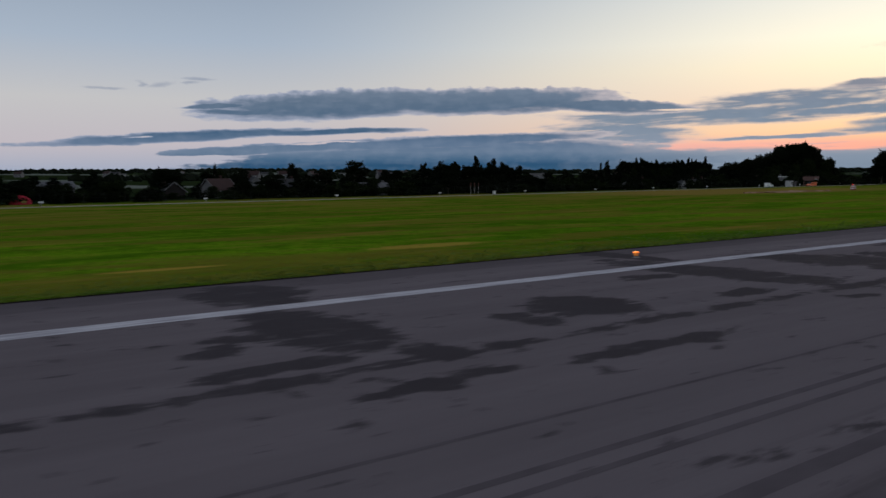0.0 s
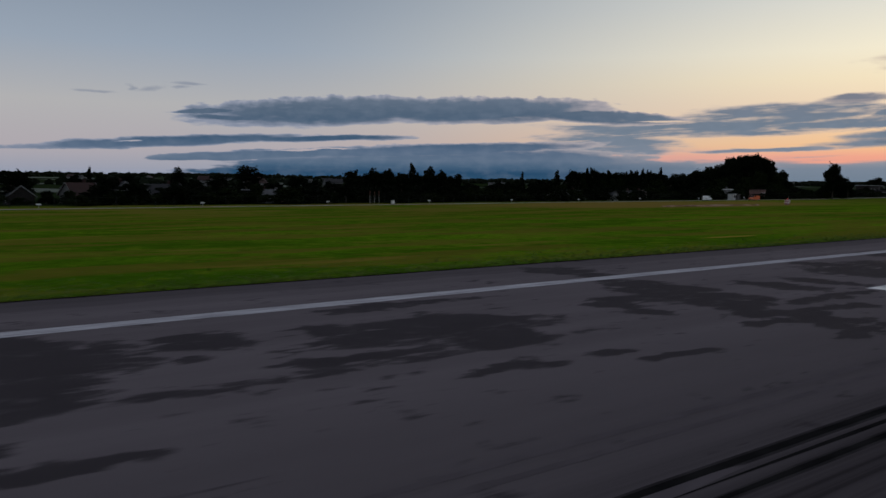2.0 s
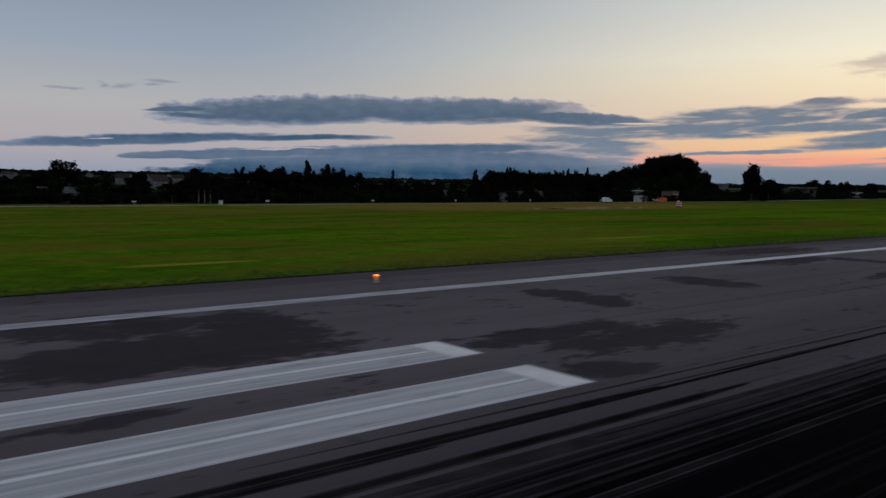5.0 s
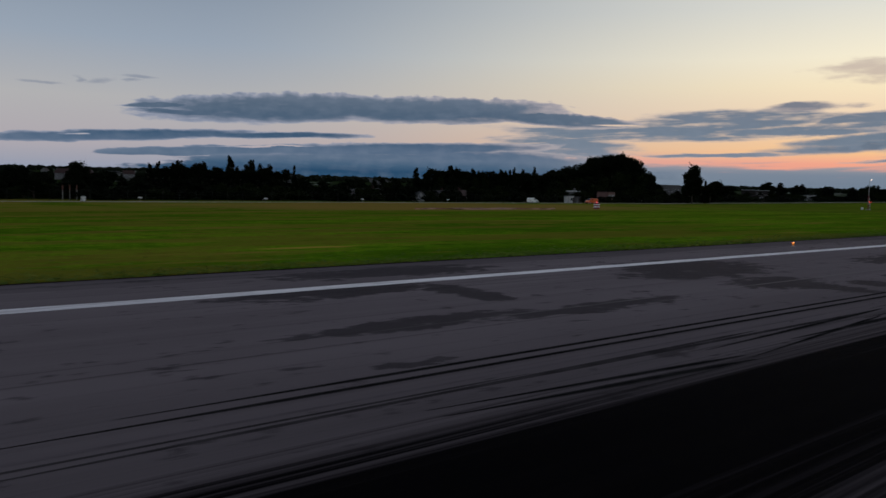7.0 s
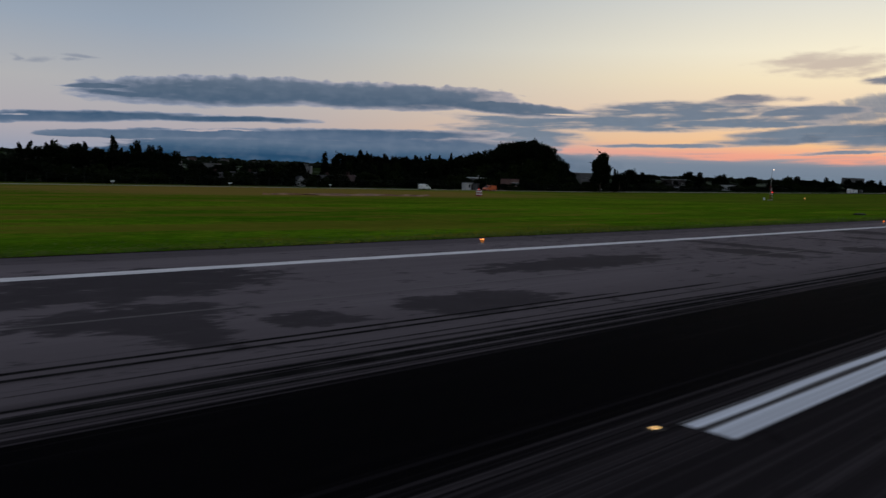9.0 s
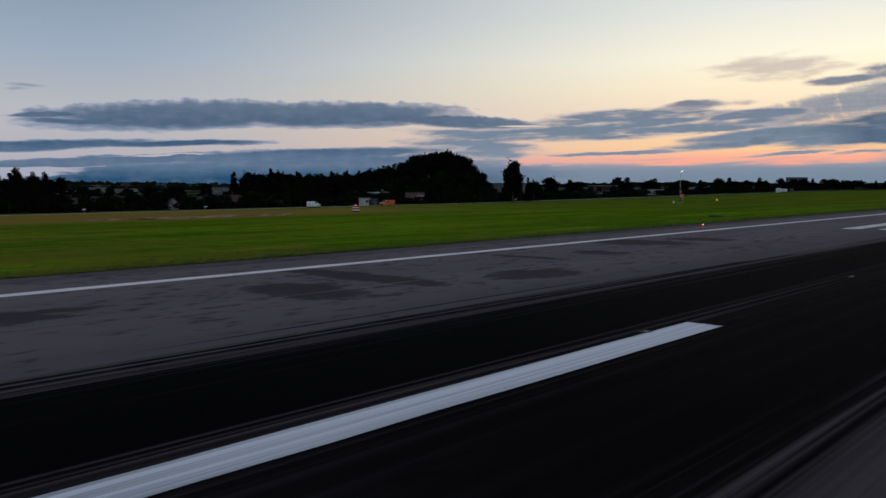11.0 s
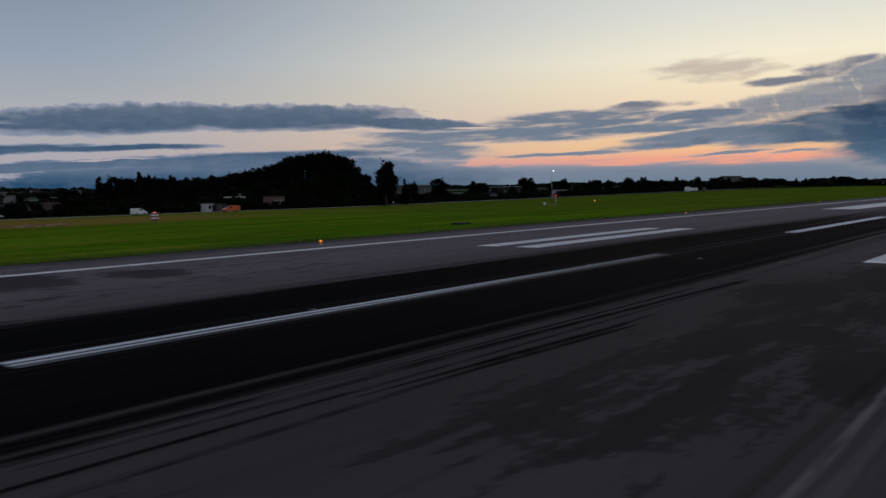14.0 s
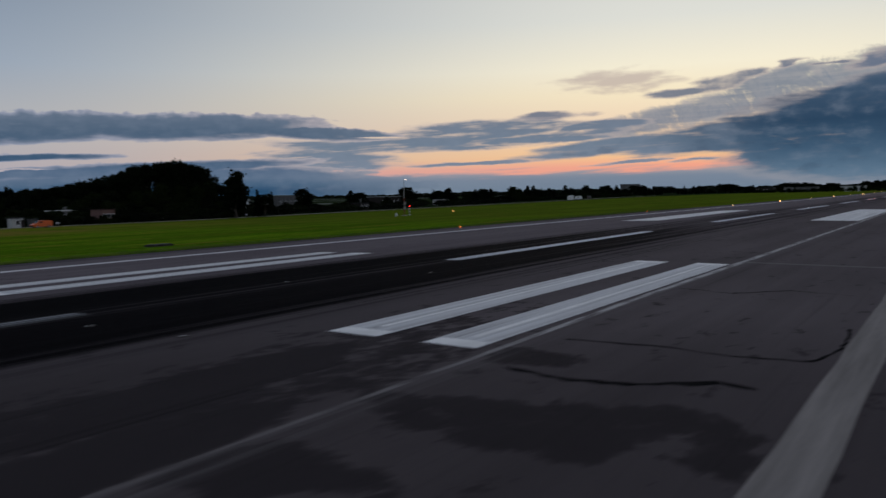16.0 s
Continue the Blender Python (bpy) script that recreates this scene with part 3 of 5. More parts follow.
def paint_stripe(N, P):
    """The centre stripe: white paint scrubbed through by tyres in bands along its length."""
    x, y, z = N.split(P)
    drift = N.math("MULTIPLY", N.math("SUBTRACT", N.noise(N.vec("MULTIPLY", P, (0.035, 0.0, 0)), 1.0, 2.0), 0.5), 0.22)
    yy = N.math("ADD", y, drift)
    streak = N.noise(N.vec("MULTIPLY", P, (0.05, 14.0, 0)), 1.0, 4.0, 0.6)
    clean = None
    for mid, half, shift in ((0.34, 0.1, 0.0), (0.02, 0.05, 40.0)):
        own = N.noise(N.xyz(N.math("ADD", N.math("MULTIPLY", x, 0.06), shift), 0.0), 1.0, 3.0)
        apart = N.math("ADD", N.math("SUBTRACT", yy, mid), N.math("MULTIPLY", N.math("SUBTRACT", own, 0.5), 0.35))
        width = N.math("MULTIPLY", N.math("ADD", own, 0.4), half)
        b = N.math("SUBTRACT", 1.0, N.step(N.math("ABSOLUTE", apart), N.math("MULTIPLY", width, 0.6), N.math("MULTIPLY", width, 1.7)))
        clean = b if clean is None else N.math("MAXIMUM", clean, b)
    # the first stripes keep a broad whole band beside the thin line
    broad = N.math("SUBTRACT", 1.0, N.step(N.math("ABSOLUTE", N.math("ADD", y, 0.1)), 0.16, 0.26))
    clean = N.math("MAXIMUM", clean, N.math("MULTIPLY", N.math("MULTIPLY", broad, N.math("SUBTRACT", 1.0, N.step(x, 84.0, 94.0))), 0.85))
    clean = N.math("ADD", N.math("MULTIPLY", clean, 0.85), N.math("MULTIPLY", N.step(streak, 0.5, 0.75), 0.25), clamp=True)
    whole = N.math("MAXIMUM", N.step(x, 150.0, 190.0), N.math("MULTIPLY", N.step(x, 80.0, 90.0), N.math("SUBTRACT", 1.0, N.step(x, 104.0, 129.0))))
    clean = N.math("MAXIMUM", clean, N.math("MULTIPLY", whole, N.math("ADD", 0.62, N.math("MULTIPLY", N.step(streak, 0.4, 0.6), 0.25))))
    faded = N.math("MULTIPLY", N.step(x, 130.0, 146.0), N.math("SUBTRACT", 1.0, N.step(x, 153.0, 165.0)))
    clean = N.math("MULTIPLY", clean, N.math("SUBTRACT", 1.0, N.math("MULTIPLY", faded, 0.72)))
    return N.mix(clean, (0.03, 0.03, 0.033), (0.74, 0.78, 0.85))


def grass_paint(N, P):
    """Mown grass: green with lusher and yellower bands, brown stalks, and a dry strip near the fence."""
    x, y, z = N.split(P)
    big = N.noise(N.vec("MULTIPLY", P, (0.025, 0.06, 0)), 1.0, 4.0)
    bands = N.noise(N.vec("MULTIPLY", P, (0.035, 0.11, 0)), 1.0, 6.0, 0.66)
    mid = N.noise(N.vec("MULTIPLY", P, (0.5, 0.35, 0)), 1.0, 7.0, 0.7)
    fine = N.noise(P, 3.0, 6.0, 0.75)
    g = N.mix(N.step(big, 0.36, 0.62), (0.052, 0.122, 0.0045), (0.11, 0.218, 0.007))
    olive = N.math("MULTIPLY", N.step(y, 45.0, 130.0), N.math("SUBTRACT", 1.0, N.step(x, 140.0, 260.0)))
    g = N.mix(N.math("MULTIPLY", olive, 0.55), g, (0.062, 0.078, 0.006))
    lush = N.noise(N.vec("MULTIPLY", P, (0.02, 0.085, 3.0)), 1.0, 5.0, 0.6)
    g = N.mix(N.math("MULTIPLY", N.step(lush, 0.47, 0.62), 0.75), g, (0.036, 0.105, 0.003))
    g = N.mix(N.math("MULTIPLY", N.step(mid, 0.5, 0.64), 0.65), g, (0.028, 0.074, 0.003))
    g = N.mix(N.math("MULTIPLY", N.math("SUBTRACT", 1.0, N.step(mid, 0.36, 0.5)), 0.6), g, (0.16, 0.195, 0.014))
    g = N.mix(N.math("MULTIPLY", N.step(fine, 0.42, 0.62), 0.7), g, (0.034, 0.08, 0.003))
    g = N.mix(N.math("MULTIPLY", N.step(bands, 0.46, 0.56), N.math("MULTIPLY", N.math("SUBTRACT", 1.0, N.math("MULTIPLY", N.step(x, 70.0, 170.0), 0.75)), N.math("ADD", 0.45, N.math("MULTIPLY", N.step(fine, 0.35, 0.6), 0.35)))), g, (0.128, 0.096, 0.016))
    g = N.mix(N.math("MULTIPLY", N.math("SUBTRACT", 1.0, N.step(bands, 0.36, 0.46)), 0.45), g, (0.024, 0.066, 0.002))
    dry = N.noise(N.vec("MULTIPLY", P, (0.05, 0.2, 0)), 1.0, 5.0, 0.6)
    g = N.mix(N.math("MULTIPLY", N.step(dry, 0.57, 0.68), 0.65), g, (0.2, 0.135, 0.025))
    g = N.mix(N.math("MULTIPLY", N.step(x, 190.0, 300.0), 0.5), g, (0.075, 0.078, 0.012))
    worn = None
    for x0, y0, A, B in ((-34.6, 36.4, 4.5, 1.5), (25.0, 34.8, 4.0, 0.7), (-50.0, 33.5, 3.0, 0.6), (60.0, 38.0, 4.0, 0.8)):
        e = N.vec("MULTIPLY_ADD", P, (1 / A, 1 / B, 0), (-x0 / A, -y0 / B, 0))
        e = N.math("SUBTRACT", 1.0, N.vec("DOT_PRODUCT", e, e))
        worn = e if worn is None else N.math("MAXIMUM", worn, e)
    g = N.mix(N.math("MULTIPLY", N.step(N.math("ADD", worn, N.math("MULTIPLY", N.math("SUBTRACT", fine, 0.5), 2.5)), 0.0, 0.6), 0.7), g, (0.34, 0.22, 0.04))
    # dry stalks towards the fence, near-black ground beyond it, pale fields far off
    far = N.math("MULTIPLY", N.step(y, 90.0, 165.0), N.math("SUBTRACT", 1.0, N.step(x, 230.0, 330.0)))
    g = N.mix(N.math("MULTIPLY", far, N.math("MULTIPLY", N.step(bands, 0.38, 0.6), 0.8)), g, (0.15, 0.125, 0.022))
    q = N.vec("MULTIPLY_ADD", P, (1 / 85.0, 1 / 34.0, 0), (-165.0 / 85.0, -146.0 / 34.0, 0))
    parched = N.step(N.math("ADD", N.math("SUBTRACT", 1.0, N.vec("DOT_PRODUCT", q, q)), N.math("MULTIPLY", N.math("SUBTRACT", mid, 0.5), 2.4)), 0.0, 0.8)
    g = N.mix(N.math("MULTIPLY", parched, 0.8), g, (0.2, 0.125, 0.035))
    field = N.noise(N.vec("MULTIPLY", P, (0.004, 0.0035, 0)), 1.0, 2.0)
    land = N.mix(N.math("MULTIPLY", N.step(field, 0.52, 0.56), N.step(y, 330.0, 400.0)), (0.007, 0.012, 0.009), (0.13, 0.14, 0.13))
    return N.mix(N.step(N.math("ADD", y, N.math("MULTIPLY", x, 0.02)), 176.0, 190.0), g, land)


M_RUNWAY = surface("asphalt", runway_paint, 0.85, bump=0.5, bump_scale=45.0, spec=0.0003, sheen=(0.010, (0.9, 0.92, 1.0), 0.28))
M_MARK = surface("runway_paint", paint_marking, 0.8, bump=0.3, bump_scale=30.0, spec=0.1)
M_STRIPE = surface("scrubbed_paint", paint_stripe, 0.8, bump=0.2, bump_scale=30.0, spec=0.1)
def paint_edge(N, P):
    """The edge line: thin and scuffed at first, freshly painted further on."""
    scuff = N.step(N.noise(N.vec("MULTIPLY", P, (0.5, 4.0, 0)), 1.0, 5.0, 0.65), 0.3, 0.7)
    x = N.split(P)[0]
    return N.mix(N.step(x, 20.0, 60.0), N.mix(scuff, (0.52, 0.51, 0.54), (0.28, 0.27, 0.29)), N.mix(scuff, (0.8, 0.79, 0.8), (0.56, 0.55, 0.56)))


M_EDGE = surface("edge_line_paint", paint_edge, 0.85, bump=0.3, bump_scale=30.0, spec=0.0)
M_EDGE_WORN = surface("worn_edge_line_paint", lambda N, P: N.mix(N.step(N.noise(N.vec("MULTIPLY", P, (0.12, 2.2, 0)), 1.0, 6.0, 0.7), 0.25, 0.75), (0.285, 0.262, 0.245), (0.165, 0.151, 0.142)), 0.85, bump=0.3, bump_scale=30.0, spec=0.0)
M_LINE = mottled("fresh_paint", (0.66, 0.66, 0.65), (0.85, 0.85, 0.84), 1.0, 12.0, 0.7, spec=0.1)
M_RIM = mottled("rim_paint", (0.5, 0.5, 0.51), (0.68, 0.68, 0.68), 1.0, 12.0, 0.7, spec=0.1)
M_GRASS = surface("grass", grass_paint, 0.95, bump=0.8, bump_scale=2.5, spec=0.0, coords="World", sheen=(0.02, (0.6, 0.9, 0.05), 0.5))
M_BLADE = mottled("grass_blade", (0.05, 0.105, 0.004), (0.12, 0.16, 0.01), 0.4, 3.0, 0.8, bump=0)
# near-black greens: the crowns' own shade is put into the leaf colours
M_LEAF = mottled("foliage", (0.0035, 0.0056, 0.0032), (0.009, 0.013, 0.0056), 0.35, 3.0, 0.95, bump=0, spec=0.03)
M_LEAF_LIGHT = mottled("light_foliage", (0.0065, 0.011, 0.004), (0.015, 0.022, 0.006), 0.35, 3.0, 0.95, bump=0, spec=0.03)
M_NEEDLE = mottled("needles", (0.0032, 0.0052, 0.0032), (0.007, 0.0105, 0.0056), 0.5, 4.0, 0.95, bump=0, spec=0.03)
M_BARK = mottled("bark", (0.03, 0.024, 0.018), (0.08, 0.065, 0.05), 1.5, 14.0, 0.95)
M_WALL_WHITE = mottled("white_render", (0.13, 0.13, 0.127), (0.2, 0.197, 0.19), 0.5, 9.0, 0.9)
M_WALL_PINK = mottled("pink_render", (0.15, 0.085, 0.075), (0.22, 0.125, 0.105), 0.5, 9.0, 0.9)
M_WALL_GREY = mottled("grey_render", (0.07, 0.07, 0.07), (0.13, 0.125, 0.12), 0.5, 9.0, 0.9)
M_CABIN = mottled("pale_panels", (0.42, 0.42, 0.41), (0.55, 0.55, 0.53), 0.7, 9.0, 0.8)
M_WALL_DARK = mottled("dark_boards", (0.014, 0.011, 0.009), (0.026, 0.02, 0.017), 0.8, 9.0, 0.9)
M_ROOF_RED = mottled("red_tiles", (0.02, 0.007, 0.0055), (0.034, 0.011, 0.008), 0.8, 6.0, 0.85)
M_ROOF_DARK = mottled("dark_tiles", (0.009, 0.0095, 0.011), (0.02, 0.02, 0.023), 0.8, 6.0, 0.8)
M_ROOF_METAL = mottled("sheet_roof", (0.04, 0.042, 0.046), (0.075, 0.078, 0.085), 0.6, 8.0, 0.7, metal=0.0)
M_WINDOW = mottled("window_glass", (0.02, 0.025, 0.03), (0.04, 0.05, 0.06), 1.0, 5.0, 0.08, bump=0, spec=0.6)
M_CONCRETE = mottled("concrete", (0.24, 0.23, 0.21), (0.36, 0.35, 0.32), 1.0, 18.0, 0.9)
M_STEEL = mottled("galvanised_steel", (0.35, 0.36, 0.37), (0.5, 0.5, 0.5), 3.0, 30.0, 0.45, metal=0.8, bump=0.05)
M_WHITE = mottled("white_paint", (0.62, 0.62, 0.6), (0.78, 0.78, 0.76), 2.0, 20.0, 0.5, bump=0.05)
M_RED = mottled("red_paint", (0.2, 0.008, 0.014), (0.3, 0.015, 0.02), 2.0, 20.0, 0.5, bump=0.05)
M_ORANGE = mottled("orange_paint", (0.62, 0.10, 0.02), (0.75, 0.15, 0.03), 2.0, 20.0, 0.35, bump=0.03)
M_AMBER = mottled("amber_paint", (0.55, 0.22, 0.02), (0.7, 0.3, 0.03), 8.0, 60.0, 0.5, bump=0.05)
M_BLACK = mottled("black_rubber", (0.012, 0.012, 0.012), (0.03, 0.03, 0.03), 4.0, 30.0, 0.8)
M_EARTH = mottled("bare_earth", (0.09, 0.03, 0.02), (0.34, 0.19, 0.10), 0.6, 5.0, 0.95, bump=0.6)
M_GRAVEL = mottled("gravel", (0.18, 0.16, 0.13), (0.32, 0.29, 0.24), 0.5, 12.0, 0.95, bump=0.4)
M_DRY = mottled("dry_grass", (0.26, 0.18, 0.04), (0.42, 0.31, 0.09), 0.8, 6.0, 0.9, bump=0.3)
G_AMBER = glow("amber_lamp", (1.0, 0.15, 0.015), 3.6)
G_WARM = glow("warm_white_lamp", (1.0, 0.6, 0.22), 1.3)
G_GLASS = glow("amber_glass", (1.0, 0.32, 0.03), 0.38)
G_RED = glow("red_lamp", (1.0, 0.03, 0.02), 2.5)
G_WHITE = glow("white_lamp", (1.0, 0.72, 0.5), 3.5)


# ---- building helpers ----
def part(name, bm, material, parent=None, label=""):
    """Links a bmesh as one mesh object under a thing or a part."""
    me = bpy.data.meshes.new(name)
    bm.to_mesh(me)
    bm.free()
    me.materials.append(material)
    ob = new(name, me)
    if parent is not None:
        ob.parent = parent
    return tagged(ob, label)


def raw(name, verts, faces, material, parent=None, label="", smooth=False):
    me = bpy.data.meshes.new(name)
    me.from_pydata(verts, [], faces)
    me.materials.append(material)
    if smooth:
        me.polygons.foreach_set("use_smooth", [True] * len(me.polygons))
    me.update()
    ob = new(name, me)
    if parent is not None:
        ob.parent = parent
    return tagged(ob, label)


def thing(name, label, category, place=None, group=""):
    ob = new(name)
    if place is not None:
        ob.matrix_basis = place
    return tagged(ob, label, category, group)


def box(bm, cx, cy, cz, sx, sy, sz, bevel=0.0, m=None):
    got = bmesh.ops.create_cube(bm, size=1.0, matrix=(m or Matrix()) @ Matrix.Translation((cx, cy, cz)) @ Matrix.Diagonal((sx, sy, sz, 1)))
    if bevel:
        edges = list({e for v in got["verts"] for e in v.link_edges})
        bmesh.ops.bevel(bm, geom=edges, offset=bevel, segments=2, affect="EDGES", clamp_overlap=True)
    return bm


def tube(bm, a, b, r1, r2=None, seg=10):
    a, b = Vector(a), Vector(b)
    d = b - a
    m = Matrix.Translation((a + b) / 2) @ d.to_track_quat("Z", "Y").to_matrix().to_4x4()
    bmesh.ops.create_cone(bm, cap_ends=True, segments=seg, radius1=r1, radius2=r1 if r2 is None else r2, depth=d.length, matrix=m)
    return bm


def ground_z(x, y):
    """The land: the runway's camber, a shallow fall towards the fence, low hills far off."""
    a = abs(y)
    if a <= 26.76:
        return -0.012 * a
    z = -0.32
    z += -2.2 * min(1.0, (a - 26.76) / 105.0) ** 0.9
    rise = max(0.0, x - 300.0) / 380.0
    z += 2.3 * min(1.0, rise) * min(1.0, (a - 26.76) / 120.0)
    d = math.hypot(x, y)
    if d > 500:
        az = math.atan2(x, y)
        k = min(1.0, (d - 500) / 2400.0)
        k = k * k * (3 - 2 * k)
        z += k * (3.0 + 11.0 * max(0.0, math.cos(az * 1.6)) + 2.5 * math.sin(az * 7.0) + 1.5 * math.sin(az * 17.0 + 1.0))
    return z


# ---- ground: one sheet out to the horizon ----
def build_ground():
    ys = [-4600, -3200, -2000, -1200, -700, -400, -200, -120, -70, -40, -30, -26.9, -26.75, -13, 0, 13, 26.75, 26.9, 28, 31, 36, 44, 56, 70, 86, 104, 118, 132,
          150, 170, 200, 240, 300, 400, 520, 700, 900, 1200, 1500, 1800, 2100, 2400, 2700, 3000, 3400, 3800, 4600]
    xs = sorted(set([-4600, -3800, -3000, -2400, -1800, -1400, -1000, -700] + list(range(-500, 900, 20)) + [1000, 1150, 1300, 1500, 1700, 2000, 2300, 2600, 3000, 3400, 3800, 4600]))
    verts, faces = [], []
    for y in ys:
        for x in xs:
            z = ground_z(x, y)
            z += -0.12 if abs(y) < 26.8 else 0.035 + 0.05 * (noise.noise((x * 0.05, y * 0.08, 0))) * min(1, (abs(y) - 26.8) / 5)
            verts.append((x, y, z))
    w = len(xs)
    for j in range(len(ys) - 1):
        for i in range(w - 1):
            a = j * w + i
            faces.append((a, a + 1, a + 1 + w, a + w))
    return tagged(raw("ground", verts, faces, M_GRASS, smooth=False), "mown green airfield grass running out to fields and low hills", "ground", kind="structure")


build_ground()


def land(x, y):
    return ground_z(x, y) + 0.03


# ---- runway ----
def cambered(x0, x1, y0, y1, lift, nx=1, thick=0.05, wob=0.0, seed=0):
    """A thin slab lying on the cambered runway between two stations and two offsets."""
    ys = [y0, y1] if y0 * y1 >= 0 else [y0, 0.0, y1]
    verts, faces = [], []
    rng = random.Random(seed)
    for i in range(nx + 1):
        x = x0 + (x1 - x0) * i / nx
        for k, y in enumerate(ys):
            dy = rng.uniform(-wob, wob) if k in (0, len(ys) - 1) else 0
            verts.append((x, y + dy, -0.012 * abs(y) + lift))
    n, w = len(verts), len(ys)
    verts += [(x, y, z - thick) for x, y, z in verts]
    for i in range(nx):
        for k in range(w - 1):
            a = i * w + k
            faces.append((a, a + w, a + w + 1, a + 1))
        a, b = i * w, i * w + w - 1
        faces.append((a, a + n, a + w + n, a + w))
        faces.append((b, b + w, b + w + n, b + n))
    for k in range(w - 1):
        faces.append((k, k + 1, k + 1 + n, k + n))
        a = nx * w + k
        faces.append((a, a + n, a + 1 + n, a + 1))
    return verts, faces


RX0, RX1 = -520.0, 1500.0
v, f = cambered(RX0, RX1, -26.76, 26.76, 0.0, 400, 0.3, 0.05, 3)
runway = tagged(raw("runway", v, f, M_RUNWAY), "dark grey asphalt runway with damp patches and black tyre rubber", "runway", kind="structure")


def marking(name, x0, x1, y0, y1, label="", wob=0.015, seed=1, mat=None):
    v, f = cambered(x0, x1, y0, y1, 0.005, max(1, int((x1 - x0) / 2)), 0.004, wob, seed)
    return raw(name, v, f, mat or M_MARK, runway, label)


for y0, y1 in ((20.1, 20.9), (-20.4, -19.6)):
    marking("edge_line", RX0, RX1, y0, y1, "worn white edge line", 0.03, int(y0), M_EDGE if y0 > 0 else M_EDGE_WORN)
for k in range(-11, 30):
    x0 = 22.3 + 50.0 * k - (2.5 if k in (0, 1) else 0.0)
    marking("centre_stripe", x0, x0 + (32.0 if k in (0, 1) else 29.8), -0.35, 0.55, "white centre stripe blackened by tyre rubber", seed=k, mat=M_STRIPE)
for x0 in (0.0, 153.6):
    for side in (1, -1):
        for y0, y1 in (((8.08, 9.84), (11.18, 12.85)) if x0 == 0.0 else ((8.28, 9.84), (11.18, 12.66))):
            bar = marking("touchdown_bar", x0, x0 + 22.5, *sorted((side * y0, side * y1)), "worn white touchdown zone bar", seed=int(x0 + y0))
            yc = side * (y0 + y1) / 2
            v, f = cambered(x0 + 1.2, x0 + 21.6, yc - 0.07, yc + 0.07, 0.008, 10, 0.003, 0.02, 3)
            raw("paint_line", v, f, M_LINE, bar, "brighter line of fresh paint")
            for ye in (y0 + 0.07, y1 - 0.07):
                v, f = cambered(x0 + 0.6, x0 + 21.9, side * ye - 0.035, side * ye + 0.035, 0.008, 10, 0.003, 0.012, int(10 * ye))
                raw("paint_line", v, f, M_RIM, bar, "paler painted rim")
            ya, yb = sorted((side * (y0 + 0.06), side * (y1 - 0.06)))
            for xa in (x0 + 0.05, x0 + 21.75):
                v, f = cambered(xa, xa + 0.7, ya, yb, 0.0075, 3, 0.003, 0.02, 3)
                raw("paint_end", v, f, M_LINE, bar, "brighter painted end")
for side in (1, -1):
    marking("aiming_block", 229.0, 275.0, *sorted((side * 8.1, side * 12.6)), "broad white aiming point block", seed=9)


def fence_y(x):
    return 172.0 + 0.045 * x if x < 260 else 183.7 + 0.012 * (x - 260)


# ---- trees ----
def leaf_cloud(rng, blobs, count, size):
    """Many small leaf clumps, scattered over the skins of a set of blobs (x, y, z, rx, rz)."""
    vol = np.array([b[3] * b[3] + b[3] * b[4] for b in blobs])
    pick = rng.choice(len(blobs), count, p=vol / vol.sum())
    B = np.array(blobs)[pick]
    d = rng.normal(size=(count, 3))
    d /= np.linalg.norm(d, axis=1)[:, None]
    r = rng.uniform(0.35, 1.0, count) ** 0.5 * rng.uniform(0.85, 1.15, count) * np.where(rng.random(count) < 0.16, rng.uniform(1.05, 1.5, count), 1.0)
    c = B[:, :3] + d * r[:, None] * B[:, [3, 3, 4]]
    u = rng.normal(size=(count, 3))
    u /= np.linalg.norm(u, axis=1)[:, None]
    w = np.cross(u, rng.normal(size=(count, 3)))
    w /= np.linalg.norm(w, axis=1)[:, None]
    s = size * rng.uniform(0.5, 1.3, count)[:, None]
    q = np.stack([c - u * s, c + w * s * 0.55, c + u * s, c - w * s * 0.55], axis=1).reshape(-1, 3)
    faces = np.arange(count * 4).reshape(-1, 4)
    return q.tolist(), faces.tolist()


def trunk_mesh(rng, h, r, limbs, reach):
    """A tapered trunk with its limbs drawn out of the sides, in one piece."""
    bm = bmesh.new()
    rings, seg = 7, 8
    grid = []
    for k in range(rings):
        t = k / (rings - 1)
        w, z = r * (1.0 - 0.68 * t), -0.3 + (h + 0.3) * t
        bend = 0.25 * r * math.sin(3.0 * t)
        grid.append([bm.verts.new((bend + w * math.cos(2 * math.pi * i / seg), w * math.sin(2 * math.pi * i / seg), z)) for i in range(seg)])
    sides = [bm.faces.new((grid[k][i], grid[k][(i + 1) % seg], grid[k + 1][(i + 1) % seg], grid[k + 1][i])) for k in range(rings - 1) for i in range(seg)]
    bm.faces.new(grid[0][::-1])
    bm.faces.new(grid[-1])
    for f in [sides[int(q)] for q in rng.choice(np.arange(2 * seg, len(sides)), limbs, replace=False)]:
        out = f.calc_center_median()
        step = Vector((out.x, out.y, 0)).normalized() * reach * rng.uniform(0.25, 0.5) + Vector((0, 0, reach * rng.uniform(0.15, 0.35)))
        for shrink in (0.6, 0.4):
            f = bmesh.ops.extrude_discrete_faces(bm, faces=[f])["faces"][0]
            c = f.calc_center_median()
            for q in f.verts:
                q.co = c + (q.co - c) * shrink + step
    return bm


